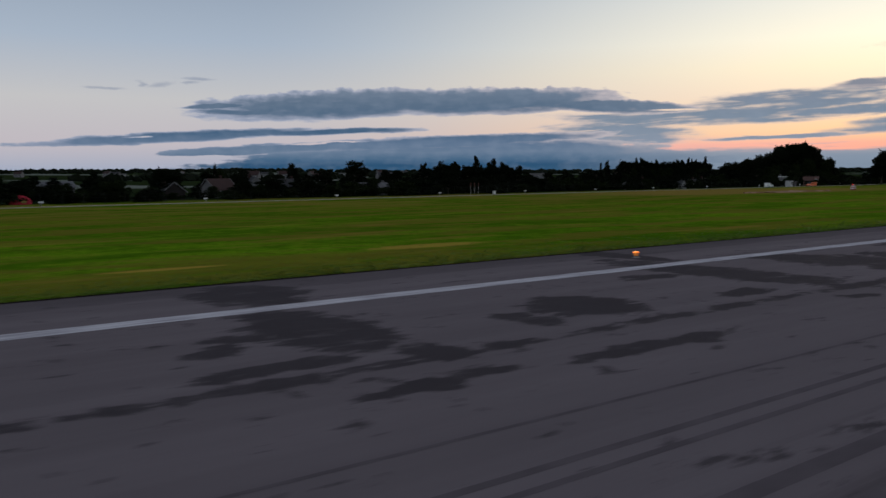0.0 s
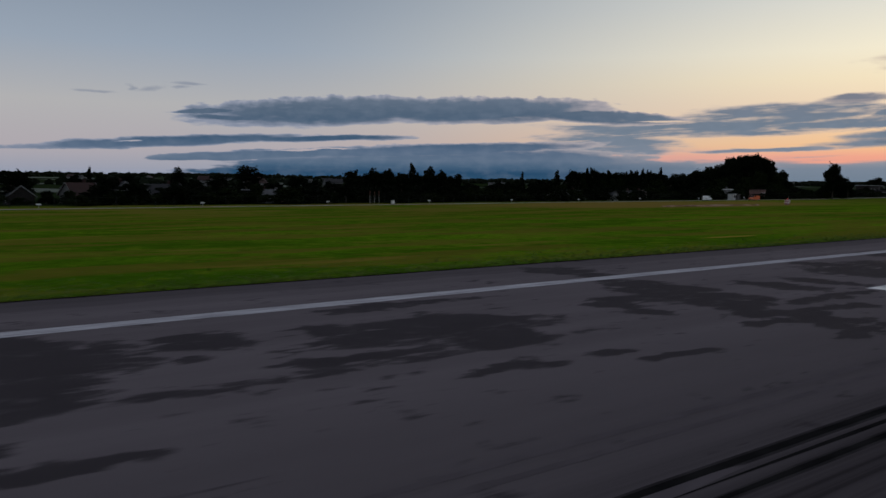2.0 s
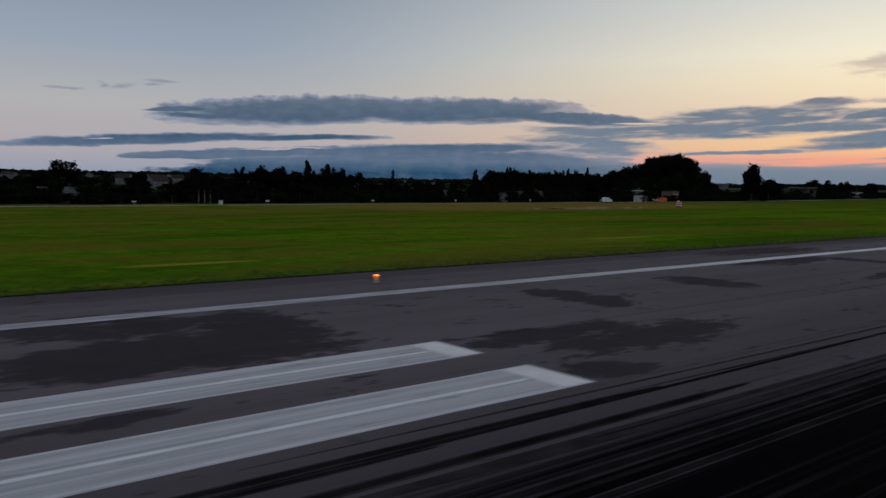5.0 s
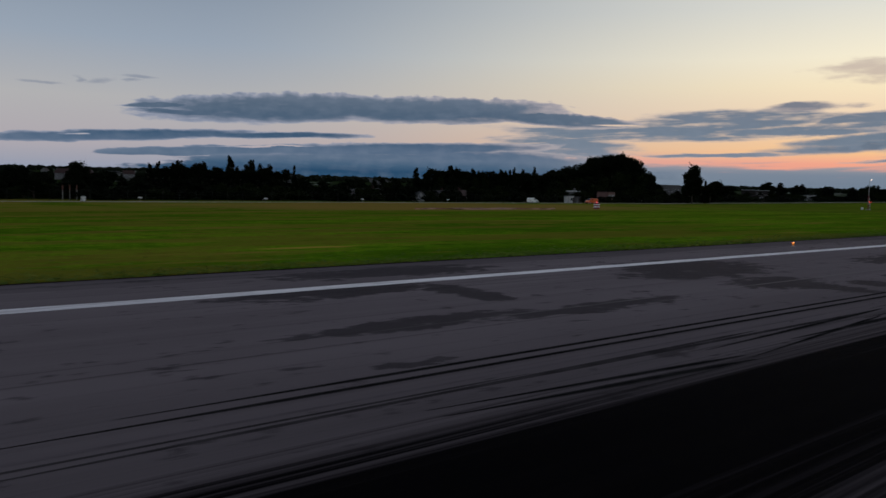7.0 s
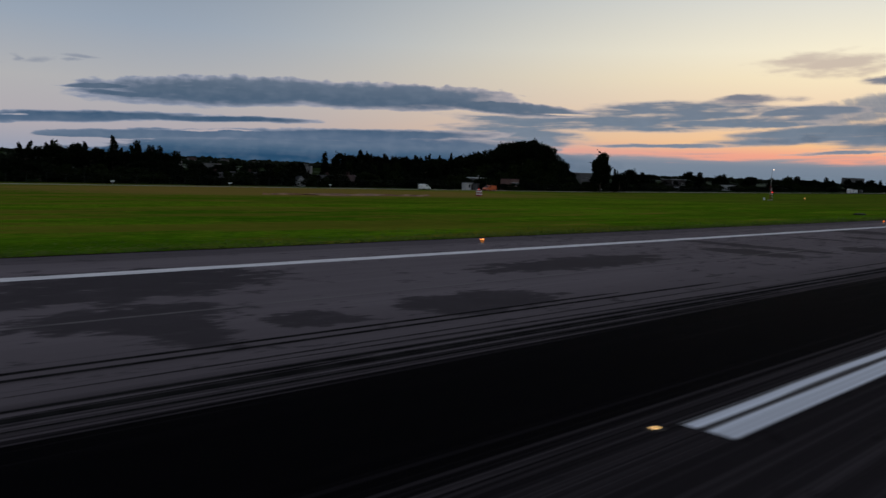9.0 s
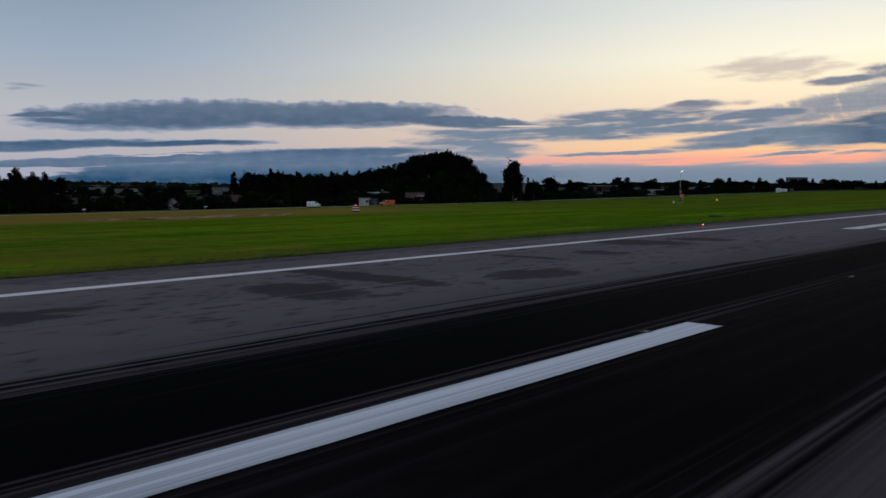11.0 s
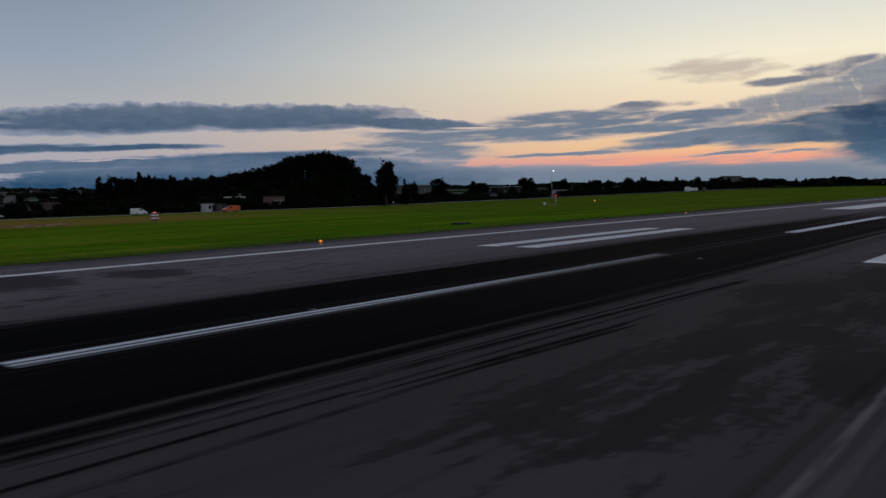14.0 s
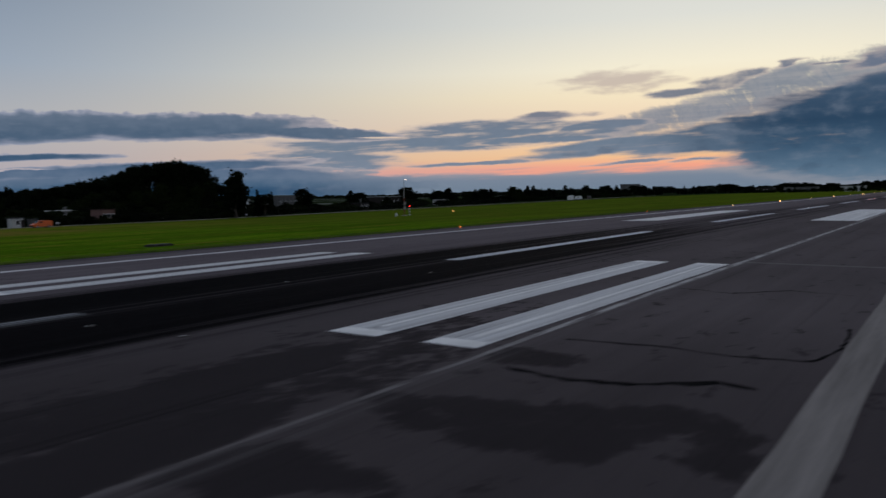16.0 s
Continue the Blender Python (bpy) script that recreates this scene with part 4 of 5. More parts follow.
def make_tree(kind, seed):
    """A tree of unit-like size, about 10 m high, at the origin."""
    rng = np.random.default_rng(seed)
    if kind == "broadleaf":
        blobs = [(0, 0, 5.8, 2.2, 2.4)]
        for _ in range(13):
            a, k = rng.uniform(0, 6.28), rng.uniform(0.3, 1.0)
            z = rng.uniform(2.6, 8.8)
            w = 2.9 * math.sqrt(max(0.05, 1 - ((z - 5.3) / 4.4) ** 2))
            blobs.append((math.cos(a) * w * k, math.sin(a) * w * k, z, rng.uniform(0.8, 1.5), rng.uniform(0.7, 1.2)))
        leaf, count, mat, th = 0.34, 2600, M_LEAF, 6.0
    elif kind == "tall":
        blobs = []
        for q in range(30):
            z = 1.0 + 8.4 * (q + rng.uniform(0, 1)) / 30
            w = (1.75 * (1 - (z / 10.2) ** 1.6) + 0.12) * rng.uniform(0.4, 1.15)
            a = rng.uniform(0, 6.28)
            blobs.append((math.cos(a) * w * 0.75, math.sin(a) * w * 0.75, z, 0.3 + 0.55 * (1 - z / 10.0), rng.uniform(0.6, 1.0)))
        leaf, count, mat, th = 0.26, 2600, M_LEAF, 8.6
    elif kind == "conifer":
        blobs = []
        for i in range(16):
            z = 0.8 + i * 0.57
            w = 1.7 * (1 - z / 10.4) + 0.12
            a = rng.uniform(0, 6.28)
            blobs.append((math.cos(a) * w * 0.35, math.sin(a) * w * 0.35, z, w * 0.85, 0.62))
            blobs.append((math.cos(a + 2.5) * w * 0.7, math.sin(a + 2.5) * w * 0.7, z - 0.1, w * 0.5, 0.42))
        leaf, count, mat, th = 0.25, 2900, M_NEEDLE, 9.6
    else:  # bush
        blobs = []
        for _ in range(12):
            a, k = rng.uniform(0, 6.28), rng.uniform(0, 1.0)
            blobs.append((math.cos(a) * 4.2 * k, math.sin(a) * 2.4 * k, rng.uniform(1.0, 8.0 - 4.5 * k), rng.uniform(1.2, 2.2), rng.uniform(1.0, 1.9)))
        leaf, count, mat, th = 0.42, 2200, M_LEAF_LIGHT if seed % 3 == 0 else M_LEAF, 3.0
    names = {"broadleaf": ("tree", "dark green broadleaf tree in full leaf", "tree"), "tall": ("slender_tree", "slender dark tree with an open top", "tree"),
             "conifer": ("conifer", "dark pointed conifer behind the fence", "tree"), "bush": ("bush", "dense dark green bush by the fence", "bush")}
    name, label, cat = names[kind]
    root = thing(name, label, cat, group={"bush": "hedge along the fence"}.get(kind, "trees behind the fence"))
    part("trunk", trunk_mesh(rng, th, 0.24, 6, {"broadleaf": 1.8, "tall": 0.8, "conifer": 0.45, "bush": 1.4}[kind]), M_BARK, root)
    v, f = leaf_cloud(rng, blobs, count, leaf)
    high = np.percentile([q[2] for q in v], 99.5)
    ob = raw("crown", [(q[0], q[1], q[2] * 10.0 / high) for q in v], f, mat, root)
    return root


PROTO = {k: [make_tree(k, s) for s in seeds] for k, seeds in
         (("broadleaf", (11, 12, 13, 14)), ("tall", (21, 22, 23)), ("conifer", (31, 32, 33)), ("bush", (42, 43, 44, 45)))}
USED = {}


def plant(kind, x, y, top, width=None, rng=random):
    """Sets a tree at a place, its top at the height given."""
    z = land(x, y)
    h = max(1.2, top - z)
    span = {"broadleaf": 7.0, "tall": 4.2, "conifer": 3.6, "bush": 9.0}[kind]
    sx = h / 10.0 if width is None else width / span
    i = rng.randrange(len(PROTO[kind]))
    src = PROTO[kind][i]
    m = pose(x, y, z, 0, 0, rng.uniform(0, 360)) @ Matrix.Diagonal((sx, sx, h / 10.0, 1))
    if (kind, i) not in USED:
        USED[kind, i] = True
        src.matrix_basis = m
        return src
    ob = copy_thing(src, Matrix())
    ob.matrix_basis = m
    return ob


rng = random.Random(7)
# single trees that stand out above the rest: kind, x, y, height of the top, width
for row in [("broadleaf", 42, 219, 6.6, 4.5), ("broadleaf", 58.6, 210, 7.2, 9.0), ("broadleaf", 94, 214, 6.2, 6.5), ("broadleaf", 315, 176.5, 12.7, 8.2), ("broadleaf", 315.8, 177.2, 10.6, 9.6), ("broadleaf", 314.2, 176.0, 8.4, 8.6), ("bush", 315.4, 178.0, 3.2, 5.0), ("conifer", 324.2, 176.5, 6.6, 3.6),
            ("broadleaf", 327, 176, 5.2, 7.0), ("broadleaf", 370, 199, 7.2, 10.0), ("conifer", 340, 186, 6.0, 3.0), ("conifer", 142, 188, 6.6, 3.0),
            ("tall", 20, 224, 6.2, 3.0)]:
    plant(*row, rng=rng)
# two spiky rows of old poplars and spruces beyond the gardens
for i in range(14):
    x = 141 + i * 4.0 + rng.uniform(-1, 1)
    plant(rng.choice(["tall", "tall", "conifer", "broadleaf"]), x, 298 + rng.uniform(-6, 6), 8.2 + rng.uniform(-1.2, 0.9) + (2.6 if i in (8, 10) else 0), rng.uniform(5.2, 7.6), rng)
    plant("broadleaf", x + 1.5, 292 + rng.uniform(-3, 3), 6.4 + rng.uniform(-0.9, 1.0), rng.uniform(6, 8.5), rng)
for i in range(19):
    x = 279 + i * 4.0 + rng.uniform(-1.2, 1.2)
    plant(rng.choice(["tall", "conifer", "tall"]), x, 302 + rng.uniform(-9, 9), 10.2 + 0.02 * (x - 276) + rng.uniform(-1.5, 1.0), rng.uniform(5.2, 7.4), rng)
    plant("broadleaf", x + 2.0, 296 + rng.uniform(-4, 4), 8.8 + rng.uniform(-0.9, 0.9), rng.uniform(6, 8.5), rng)
    plant("broadleaf", x, 299 + rng.uniform(-3, 3), 9.0 + rng.uniform(-0.8, 0.8), rng.uniform(7, 10), rng)
    plant("bush", x, 290 + rng.uniform(-3, 3), 5.0 + rng.uniform(-1, 1), rng.uniform(6, 9), rng)
# the tall grove, a dome of old trees
for i in range(37):
    x = 270 + i * 1.95
    top = float(np.interp(x, [268, 284, 294, 303, 311, 319, 332, 337, 342, 348, 356], [6.8, 9.1, 10.9, 13.3, 15.8, 17.4, 18.0, 17.4, 15.6, 13.2, 9.2]))
    wide = rng.uniform(7.5, 10)
    plant("broadleaf", x + rng.uniform(-0.6, 0.6), 224 + rng.uniform(-5, 5), top + rng.uniform(-0.8, 0.3), wide, rng)
    if i % 4 != 3 and x < 340:
        plant("bush", x + rng.uniform(-2, 2), 214 + rng.uniform(-5, 5), top * 0.55 + rng.uniform(-1.5, 1), wide + 1.5, rng)
        plant("bush", x + rng.uniform(-2, 2), 206 + rng.uniform(-3, 3), 2.4 + rng.uniform(-1, 1.5), rng.uniform(7, 10), rng)
for i in range(18):
    x = 236 + i * 5.0 + rng.uniform(-1.5, 1.5)
    if 238 < x < 268:
        continue
    plant("bush", x, fence_y(x) - 1.5 + rng.uniform(-0.8, 0.8) if x < 240 or x > 268 else fence_y(x) - 11 + rng.uniform(-0.5, 0.5), -1.5 + rng.uniform(-0.4, 0.3), rng.uniform(4, 6), rng)
for x, y, top in [(150.5, 182.5, 0.2), (156, 183.2, 0.9), (160.0, 183.5, 1.2), (168.5, 191, 0.5), (175.5, 191, 0.2), (187, 185.3, 0.6), (192, 185, 0.2), (197, 185.6, 0.5),
                  (201.5, 188.5, 0.3), (207.5, 188.8, 0.6), (269.0, 184.3, -0.3), (272.3, 184.2, -0.1), (275.8, 184.3, -0.2), (279.0, 185, 0.6), (262.0, 190.0, 0.1), (266.5, 190.0, 0.2), (258.5, 189.5, 0.6), (9.5, 197.0, 0.5), (15.5, 197.0, 0.1), (29.5, 196.5, 0.1), (36.0, 196.5, 0.3), (24.0, 199.5, 0.2), (-1.0, 194.0, -0.9), (4.5, 195.0, 0.5), (-6.0, 195.0, 0.6)]:
    plant("bush", x, y, top, 5.2, rng)
plant("broadleaf", 344.5, 223.0, 12.6, 8.0, rng)
plant("broadleaf", 346.8, 220.0, 9.4, 8.0, rng)
plant("bush", 344.0, 215.0, 5.0, 9.0, rng)
# hedges and garden trees behind the fence
for i in range(64):
    x = -75 + i * 6.6 + rng.uniform(-2, 2)
    if abs(x + 0.5) < 6.0:  # the gap in front of the dark garden house
        continue
    plant("bush", x, 181 + x * 0.03 + rng.uniform(-2, 9), 0.6 + rng.uniform(-0.9, 1.3), rng.uniform(8, 12), rng)
for i in range(80):
    x = -85 + i * 5.2 + rng.uniform(-2, 2)
    plant(rng.choice(["broadleaf", "broadleaf", "bush", "tall", "conifer"]), x, 205 + rng.uniform(-8, 32), (3.4 if x < 110 else 2.5) + rng.uniform(-1.3, 1.4), rng.uniform(5, 9), rng)
for i in range(40):
    x = 60 + i * 8.5 + rng.uniform(-3, 3)
    plant(rng.choice(["broadleaf", "tall"]), x, 300 + rng.uniform(-15, 60), (3.0 if x < 250 else 4.4) + rng.uniform(-1.2, 1.0), rng.uniform(7, 11), rng)
for i in range(60):
    x = -80 + i * 6.0 + rng.uniform(-2, 2)
    if abs(x + 0.5) < 6.0:
        continue
    plant(rng.choice(["bush", "bush", "broadleaf"]), x, 187 + 0.03 * x + rng.uniform(-1, 3), 1.4 + rng.uniform(-0.9, 1.0), rng.uniform(6, 9), rng)
# the long belt to the east
for i in range(90):
    x = 345 + i * 8.0 + rng.uniform(-3, 3)
    y = 205 + 0.05 * (x - 345) + rng.uniform(-12, 40)
    plant(rng.choice(["broadleaf", "broadleaf", "tall", "conifer", "bush"]), x, y, land(x, y) + (4.2 if x < 450 else 6.5) + rng.uniform(-1.5, 1.2 if x < 450 else 3.5), rng.uniform(7, 12), rng)

for i in range(60):
    x = 345 + i * 7.0 + rng.uniform(-3, 3)
    y = 190 + 0.05 * (x - 345) + rng.uniform(-3, 8)
    plant("bush", x, y, land(x, y) + 2.6 + rng.uniform(-0.8, 1.4), rng.uniform(8, 12), rng)


# far woods on the ridges: uncountable crowns in one mesh
def far_woods():
    r = np.random.default_rng(5)
    t = (1 + 5 ** 0.5) / 2
    ico = np.array([(-1, t, 0), (1, t, 0), (-1, -t, 0), (1, -t, 0), (0, -1, t), (0, 1, t), (0, -1, -t), (0, 1, -t), (t, 0, -1), (t, 0, 1), (-t, 0, -1), (-t, 0, 1)]) / 1.9
    tri = [(0, 11, 5), (0, 5, 1), (0, 1, 7), (0, 7, 10), (0, 10, 11), (1, 5, 9), (5, 11, 4), (11, 10, 2), (10, 7, 6), (7, 1, 8),
           (3, 9, 4), (3, 4, 2), (3, 2, 6), (3, 6, 8), (3, 8, 9), (4, 9, 5), (2, 4, 11), (6, 2, 10), (8, 6, 7), (9, 8, 1)]
    verts, faces = [], []
    for i in range(5200):
        az = radians(r.uniform(-12, 100))
        d = r.uniform(700, 3600)
        x, y = math.sin(az) * d, math.cos(az) * d
        if y < 60 or noise.noise((x * 0.0016, y * 0.0024, 3.0)) < -0.02 + 0.25 * (d < 1500):
            continue
        s = r.uniform(0.7, 1.3) * np.array([11.0, 11.0, 9.0]) * (0.4 + d / 5000)
        base = len(verts)
        j = ico * (1 + r.normal(size=(12, 1)) * 0.18) * s + np.array([x, y, land(x, y) + 1.0])
        verts += j.tolist()
        faces += [tuple(base + k for k in f) for f in tri]
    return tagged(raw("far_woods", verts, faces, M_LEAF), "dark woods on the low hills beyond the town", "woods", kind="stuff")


far_woods()


# ---- airfield lights and markers ----
def edge_light(x, y, lens=G_AMBER, glass=G_GLASS):
    ob = thing("runway_edge_light", "lit amber runway edge light on a short stem", "runway light", pose(x, y, -0.012 * abs(y)), "runway edge lights")
    part("base_plate", tube(bmesh.new(), (0, 0, -0.01), (0, 0, 0.025), 0.13, 0.12, 20), M_CONCRETE, ob)
    part("stem", tube(bmesh.new(), (0, 0, 0.025), (0, 0, 0.1), 0.035, 0.03, 10), M_STEEL, ob)
    part("housing", tube(bmesh.new(), (0, 0, 0.09), (0, 0, 0.24), 0.05, 0.08, 20), glass, ob, "amber glass housing lit from within")
    part("lens", tube(bmesh.new(), (0, 0, 0.24), (0, 0, 0.27), 0.085, 0.08, 20), lens, ob, "glowing amber lens ring")
    part("top_glass", tube(bmesh.new(), (0, 0, 0.27), (0, 0, 0.285), 0.075, 0.05, 20), glow("lamp_glass", (1.0, 0.45, 0.14), 2.6), ob, "bright yellow top glass")
    return ob


first = edge_light(-32.2, 23.3)
for x in [-273.4, -213.1, -152.8, -92.5, 27.75, 89.4, 150.6, 209.7, 268.8]:
    copy_thing(first, pose(x, 23.3, -0.2796))
# further on the lamps shine straight down the runway at the camera
G_BEAM = glow("amber_beam", (1.0, 0.34, 0.1), 24.0)
first = edge_light(327.5, 23.3, G_BEAM, G_BEAM)
for k in range(1, 14):
    copy_thing(first, pose(327.5 + 55.8 * k, 23.3, -0.2796))


def inset_light(x, y, lamp=M_STEEL):
    ob = thing("inset_light", "flush steel runway light with a small prism", "runway light", pose(x, y, -0.012 * abs(y) + 0.002), "inset runway lights")
    part("ring", tube(bmesh.new(), (0, 0, -0.02), (0, 0, 0.012), 0.15, 0.12, 24), M_WALL_DARK, ob)
    part("prism", box(bmesh.new(), 0, 0, 0.016, 0.07, 0.11, 0.018, 0.005), lamp, ob)
    return ob


tagged(inset_light(69.3, 0.62, G_WARM), "flush runway light with a warm glowing prism")
first = inset_light(84.6, 0.62)
for k in range(-8, 21):
    if k not in (0, 1, 14, 17):
        copy_thing(first, pose(69.3 + 15.3 * k, 0.62, -0.005))
for k in (14, 17):
    tagged(inset_light(69.3 + 15.3 * k, 0.62, glow("white_beam", (1.0, 0.72, 0.5), 60.0)), "flush runway light shining white down the runway")
first_red = tagged(inset_light(389.0, 0.62, glow("red_beam", (1.0, 0.06, 0.03), 30.0)), "flush runway light with a red glowing prism")
for k in range(1, 14):
    copy_thing(first_red, pose(389.0 + 7.6 * k, 0.62, -0.005))
for x, y in ((150.9, -2.2), (151.2, -5.66), (166.5, -2.6)):
    copy_thing(first, pose(x, y, -0.012 * abs(y) + 0.002))


def marker_drum(x, y):
    """A squat round marker with red and white bands and a red lamp on top."""
    ob = thing("marker_drum", "red and white banded marker drum with a red lamp", "airfield marker", pose(x, y, land(x, y)))
    for i in range(5):
        part("band", tube(bmesh.new(), (0, 0, 0.12 + i * 0.3), (0, 0, 0.42 + i * 0.3), 0.82 - 0.02 * i, 0.81 - 0.02 * i, 28), M_RED if i % 2 == 0 else M_WHITE, ob,
             "red band" if i % 2 == 0 else "white band")
    part("cap", tube(bmesh.new(), (0, 0, 1.62), (0, 0, 1.70), 0.74, 0.3, 28), M_WHITE, ob)
    part("foot", tube(bmesh.new(), (0, 0, -0.1), (0, 0, 0.12), 0.6, 0.6, 20), M_CONCRETE, ob)
    part("lamp", tube(bmesh.new(), (0, 0, 1.70), (0, 0, 1.9), 0.1, 0.08, 14), G_RED, ob, "lit red lamp")


marker_drum(200.9, 131.6)


M_RUST = mottled("faded_red_paint", (0.16, 0.03, 0.025), (0.26, 0.05, 0.04), 2.0, 20.0, 0.7, bump=0.05)


def antenna_mast(x, y):
    z0 = land(x, y)
    ob = thing("antenna_mast", "slim red and white lattice mast with antenna boxes and a lamp", "mast", pose(x, y, z0))
    part("footing", box(bmesh.new(), 0, 0, 0.05, 1.2, 1.2, 0.3, 0.03), M_CONCRETE, ob)
    legs = [(0.2 * math.cos(a), 0.2 * math.sin(a)) for a in (0.3, 2.4, 4.5)]
    for s in range(3):
        za, zb = 0.2 + s * 1.6, 0.2 + (s + 1) * 1.6
        bm = bmesh.new()
        for i, (ax, ay) in enumerate(legs):
            bx, by = legs[(i + 1) % 3]
            tube(bm, (ax, ay, za), (ax, ay, zb), 0.035, seg=6)
            for r in range(4):
                zr = za + (zb - za) * r / 4
                tube(bm, (ax, ay, zr), (bx, by, zr + 0.4), 0.015, seg=4)
        part("section", bm, M_RUST if s % 2 == 0 else M_CONCRETE, ob, "red lattice section" if s % 2 == 0 else "pale lattice section")
    part("pole", tube(bmesh.new(), (0, 0, 4.9), (0, 0, 10.1), 0.09, 0.06, 10), M_STEEL, ob)
    for zc in (2.2, 3.6):
        part("antenna", box(bmesh.new(), -0.1, -0.3, zc, 0.55, 0.22, 0.8, 0.04), M_CONCRETE, ob, "pale grey antenna box")
    part("bracket", tube(bmesh.new(), (0, 0, 9.9), (0.5, -0.2, 10.0), 0.03, seg=6), M_STEEL, ob)
    bm = bmesh.new()
    bmesh.ops.create_uvsphere(bm, u_segments=12, v_segments=8, radius=0.15, matrix=Matrix.Translation((0.55, -0.2, 10.1)))
    part("lamp", bm, G_WHITE, ob, "bright warm lamp")


antenna_mast(317.6, 110.4)


def cabinet(x, y, w, d, h, name="equipment_cabinet", label="small white equipment cabinet in the grass"):
    ob = thing(name, label, "cabinet", pose(x, y, land(x, y), 0, 0, 12))
    part("body", box(bmesh.new(), 0, 0, h / 2, w, d, h, 0.03), M_WHITE, ob)
    part("lid", box(bmesh.new(), 0, 0, h + 0.04, w + 0.12, d + 0.12, 0.08, 0.02), M_STEEL, ob)
    part("door", box(bmesh.new(), 0, -d / 2 - 0.015, h / 2, w * 0.8, 0.03, h * 0.8, 0.01), M_WHITE, ob)


cabinet(314.6, 111.0, 0.6, 0.5, 0.8)
cabinet(84.6, 175.6, 0.8, 0.6, 0.9, label="pale grey equipment cabinet beside the fence")


def striped_post(x, y):
    ob = thing("marker_post", "thin black and white post with a red lamp", "airfield marker", pose(x, y, land(x, y)))
    for i in range(6):
        part("band", tube(bmesh.new(), (0, 0, i * 0.42), (0, 0, (i + 1) * 0.42), 0.09, seg=10), M_BLACK if i % 2 else M_WHITE, ob, "black band" if i % 2 else "white band")
    bm = bmesh.new()
    bmesh.ops.create_uvsphere(bm, u_segments=12, v_segments=8, radius=0.17, matrix=Matrix.Translation((0, 0, 2.66)))
    part("lamp", bm, G_RED, ob, "lit red lamp")


striped_post(321.6, 111.5)


def stake_light(x, y):
    ob = thing("stake_light", "small amber lamp on a stake in the grass", "airfield marker", pose(x, y, land(x, y)))
    part("stake", tube(bmesh.new(), (0, 0, -0.1), (0, 0, 0.5), 0.05, seg=8), M_AMBER, ob)
    part("lamp", tube(bmesh.new(), (0, 0, 0.5), (0, 0, 0.85), 0.17, 0.13, 12), glow("dim_amber", (1.0, 0.5, 0.12), 1.2), ob)


stake_light(338.0, 107.3)

slab = thing("drain_cover", "low dark concrete drain cover in the grass", "drain cover", pose(181.5, 36.2, land(181.5, 36.2), 0, 0, 5))
part("rim", box(bmesh.new(), 0, 0, 0.06, 2.2, 1.2, 0.2, 0.03), M_WALL_DARK, slab)
part("lid", box(bmesh.new(), 0, 0, 0.18, 1.9, 0.95, 0.05, 0.01), M_BLACK, slab)


# ---- perimeter: track, fence, warning signs ----
def strip(name, pts, width, lift, mat, label, cat, wob=0.4, seed=2):
    """A thin slab that follows a line over the land."""
    r = random.Random(seed)
    v, f = [], []
    for x, y in pts:
        for s in (-0.5, 0.5):
            yy = y + s * width + r.uniform(-wob, wob)
            v.append((x, yy, land(x, yy) + lift))
    n = len(v)
    v += [(a, b, c - 0.3) for a, b, c in v]
    for i in range(len(pts) - 1):
        a = 2 * i
        f += [(a, a + 2, a + 3, a + 1), (a, a + n, a + n + 2, a + 2), (a + 1, a + 3, a + n + 3, a + n + 1)]
    return tagged(raw(name, v, f, mat), label, cat, kind="structure")


strip("road", [(x, fence_y(x) - 6.0) for x in range(-150, 760, 10)], 2.6, 0.06, M_GRAVEL, "pale gravel perimeter track along the fence", "track", 0.25)

fence = thing("fence", "dark green wire perimeter fence on steel posts", "fence")
v, f = [], []
bm = tube(bmesh.new(), (0, 0, -0.2), (0, 0, 2.1), 0.04, seg=6)
tube(bm, (0, 0, 2.1), (0, -0.3, 2.45), 0.03, seg=6)
M_FENCE = mottled("dark_green_steel", (0.008, 0.011, 0.009), (0.02, 0.024, 0.02), 3.0, 30.0, 0.7, bump=0.05)
post = part("post", bm, M_FENCE, fence)
line = [(x, fence_y(x)) for x in np.arange(-90.0, 520.0, 4.0)]
for i, (x, y) in enumerate(line):
    ob = post if i == 0 else new("post", post.data)
    ob.parent = fence
    ob.location = (x, y, land(x, y))
for h in (0.15, 0.8, 1.45, 2.05, 2.4):
    bm = bmesh.new()
    for (xa, ya), (xb, yb) in zip(line[::3], line[3::3]):
        dy = -0.27 if h > 2.2 else 0.0
        tube(bm, (xa, ya + dy, land(xa, ya) + h), (xb, yb + dy, land(xb, yb) + h), 0.008, seg=4)
    part("wire", bm, M_FENCE, fence)


def sign(x, y):
    ob = thing("warning_sign", "small white warning board on a post", "sign", pose(x, y, land(x, y)), "boards along the fence")
    part("post", tube(bmesh.new(), (0, 0, -0.1), (0, 0, 0.95), 0.035, seg=8), M_STEEL, ob)
    part("board", box(bmesh.new(), 0, -0.05, 0.78, 0.95, 0.03, 0.3, 0.008), M_WHITE, ob)
    return ob


first = sign(-1.0, fence_y(-1) - 0.6)
for x in (-34.0, 32.3, 64.5, 96.6, 128.0, 158.0, 190.0, 226.0, 258.0, 292.0, 326.0):
    y = fence_y(x) - 0.6
    copy_thing(first, pose(x, y, land(x, y)))


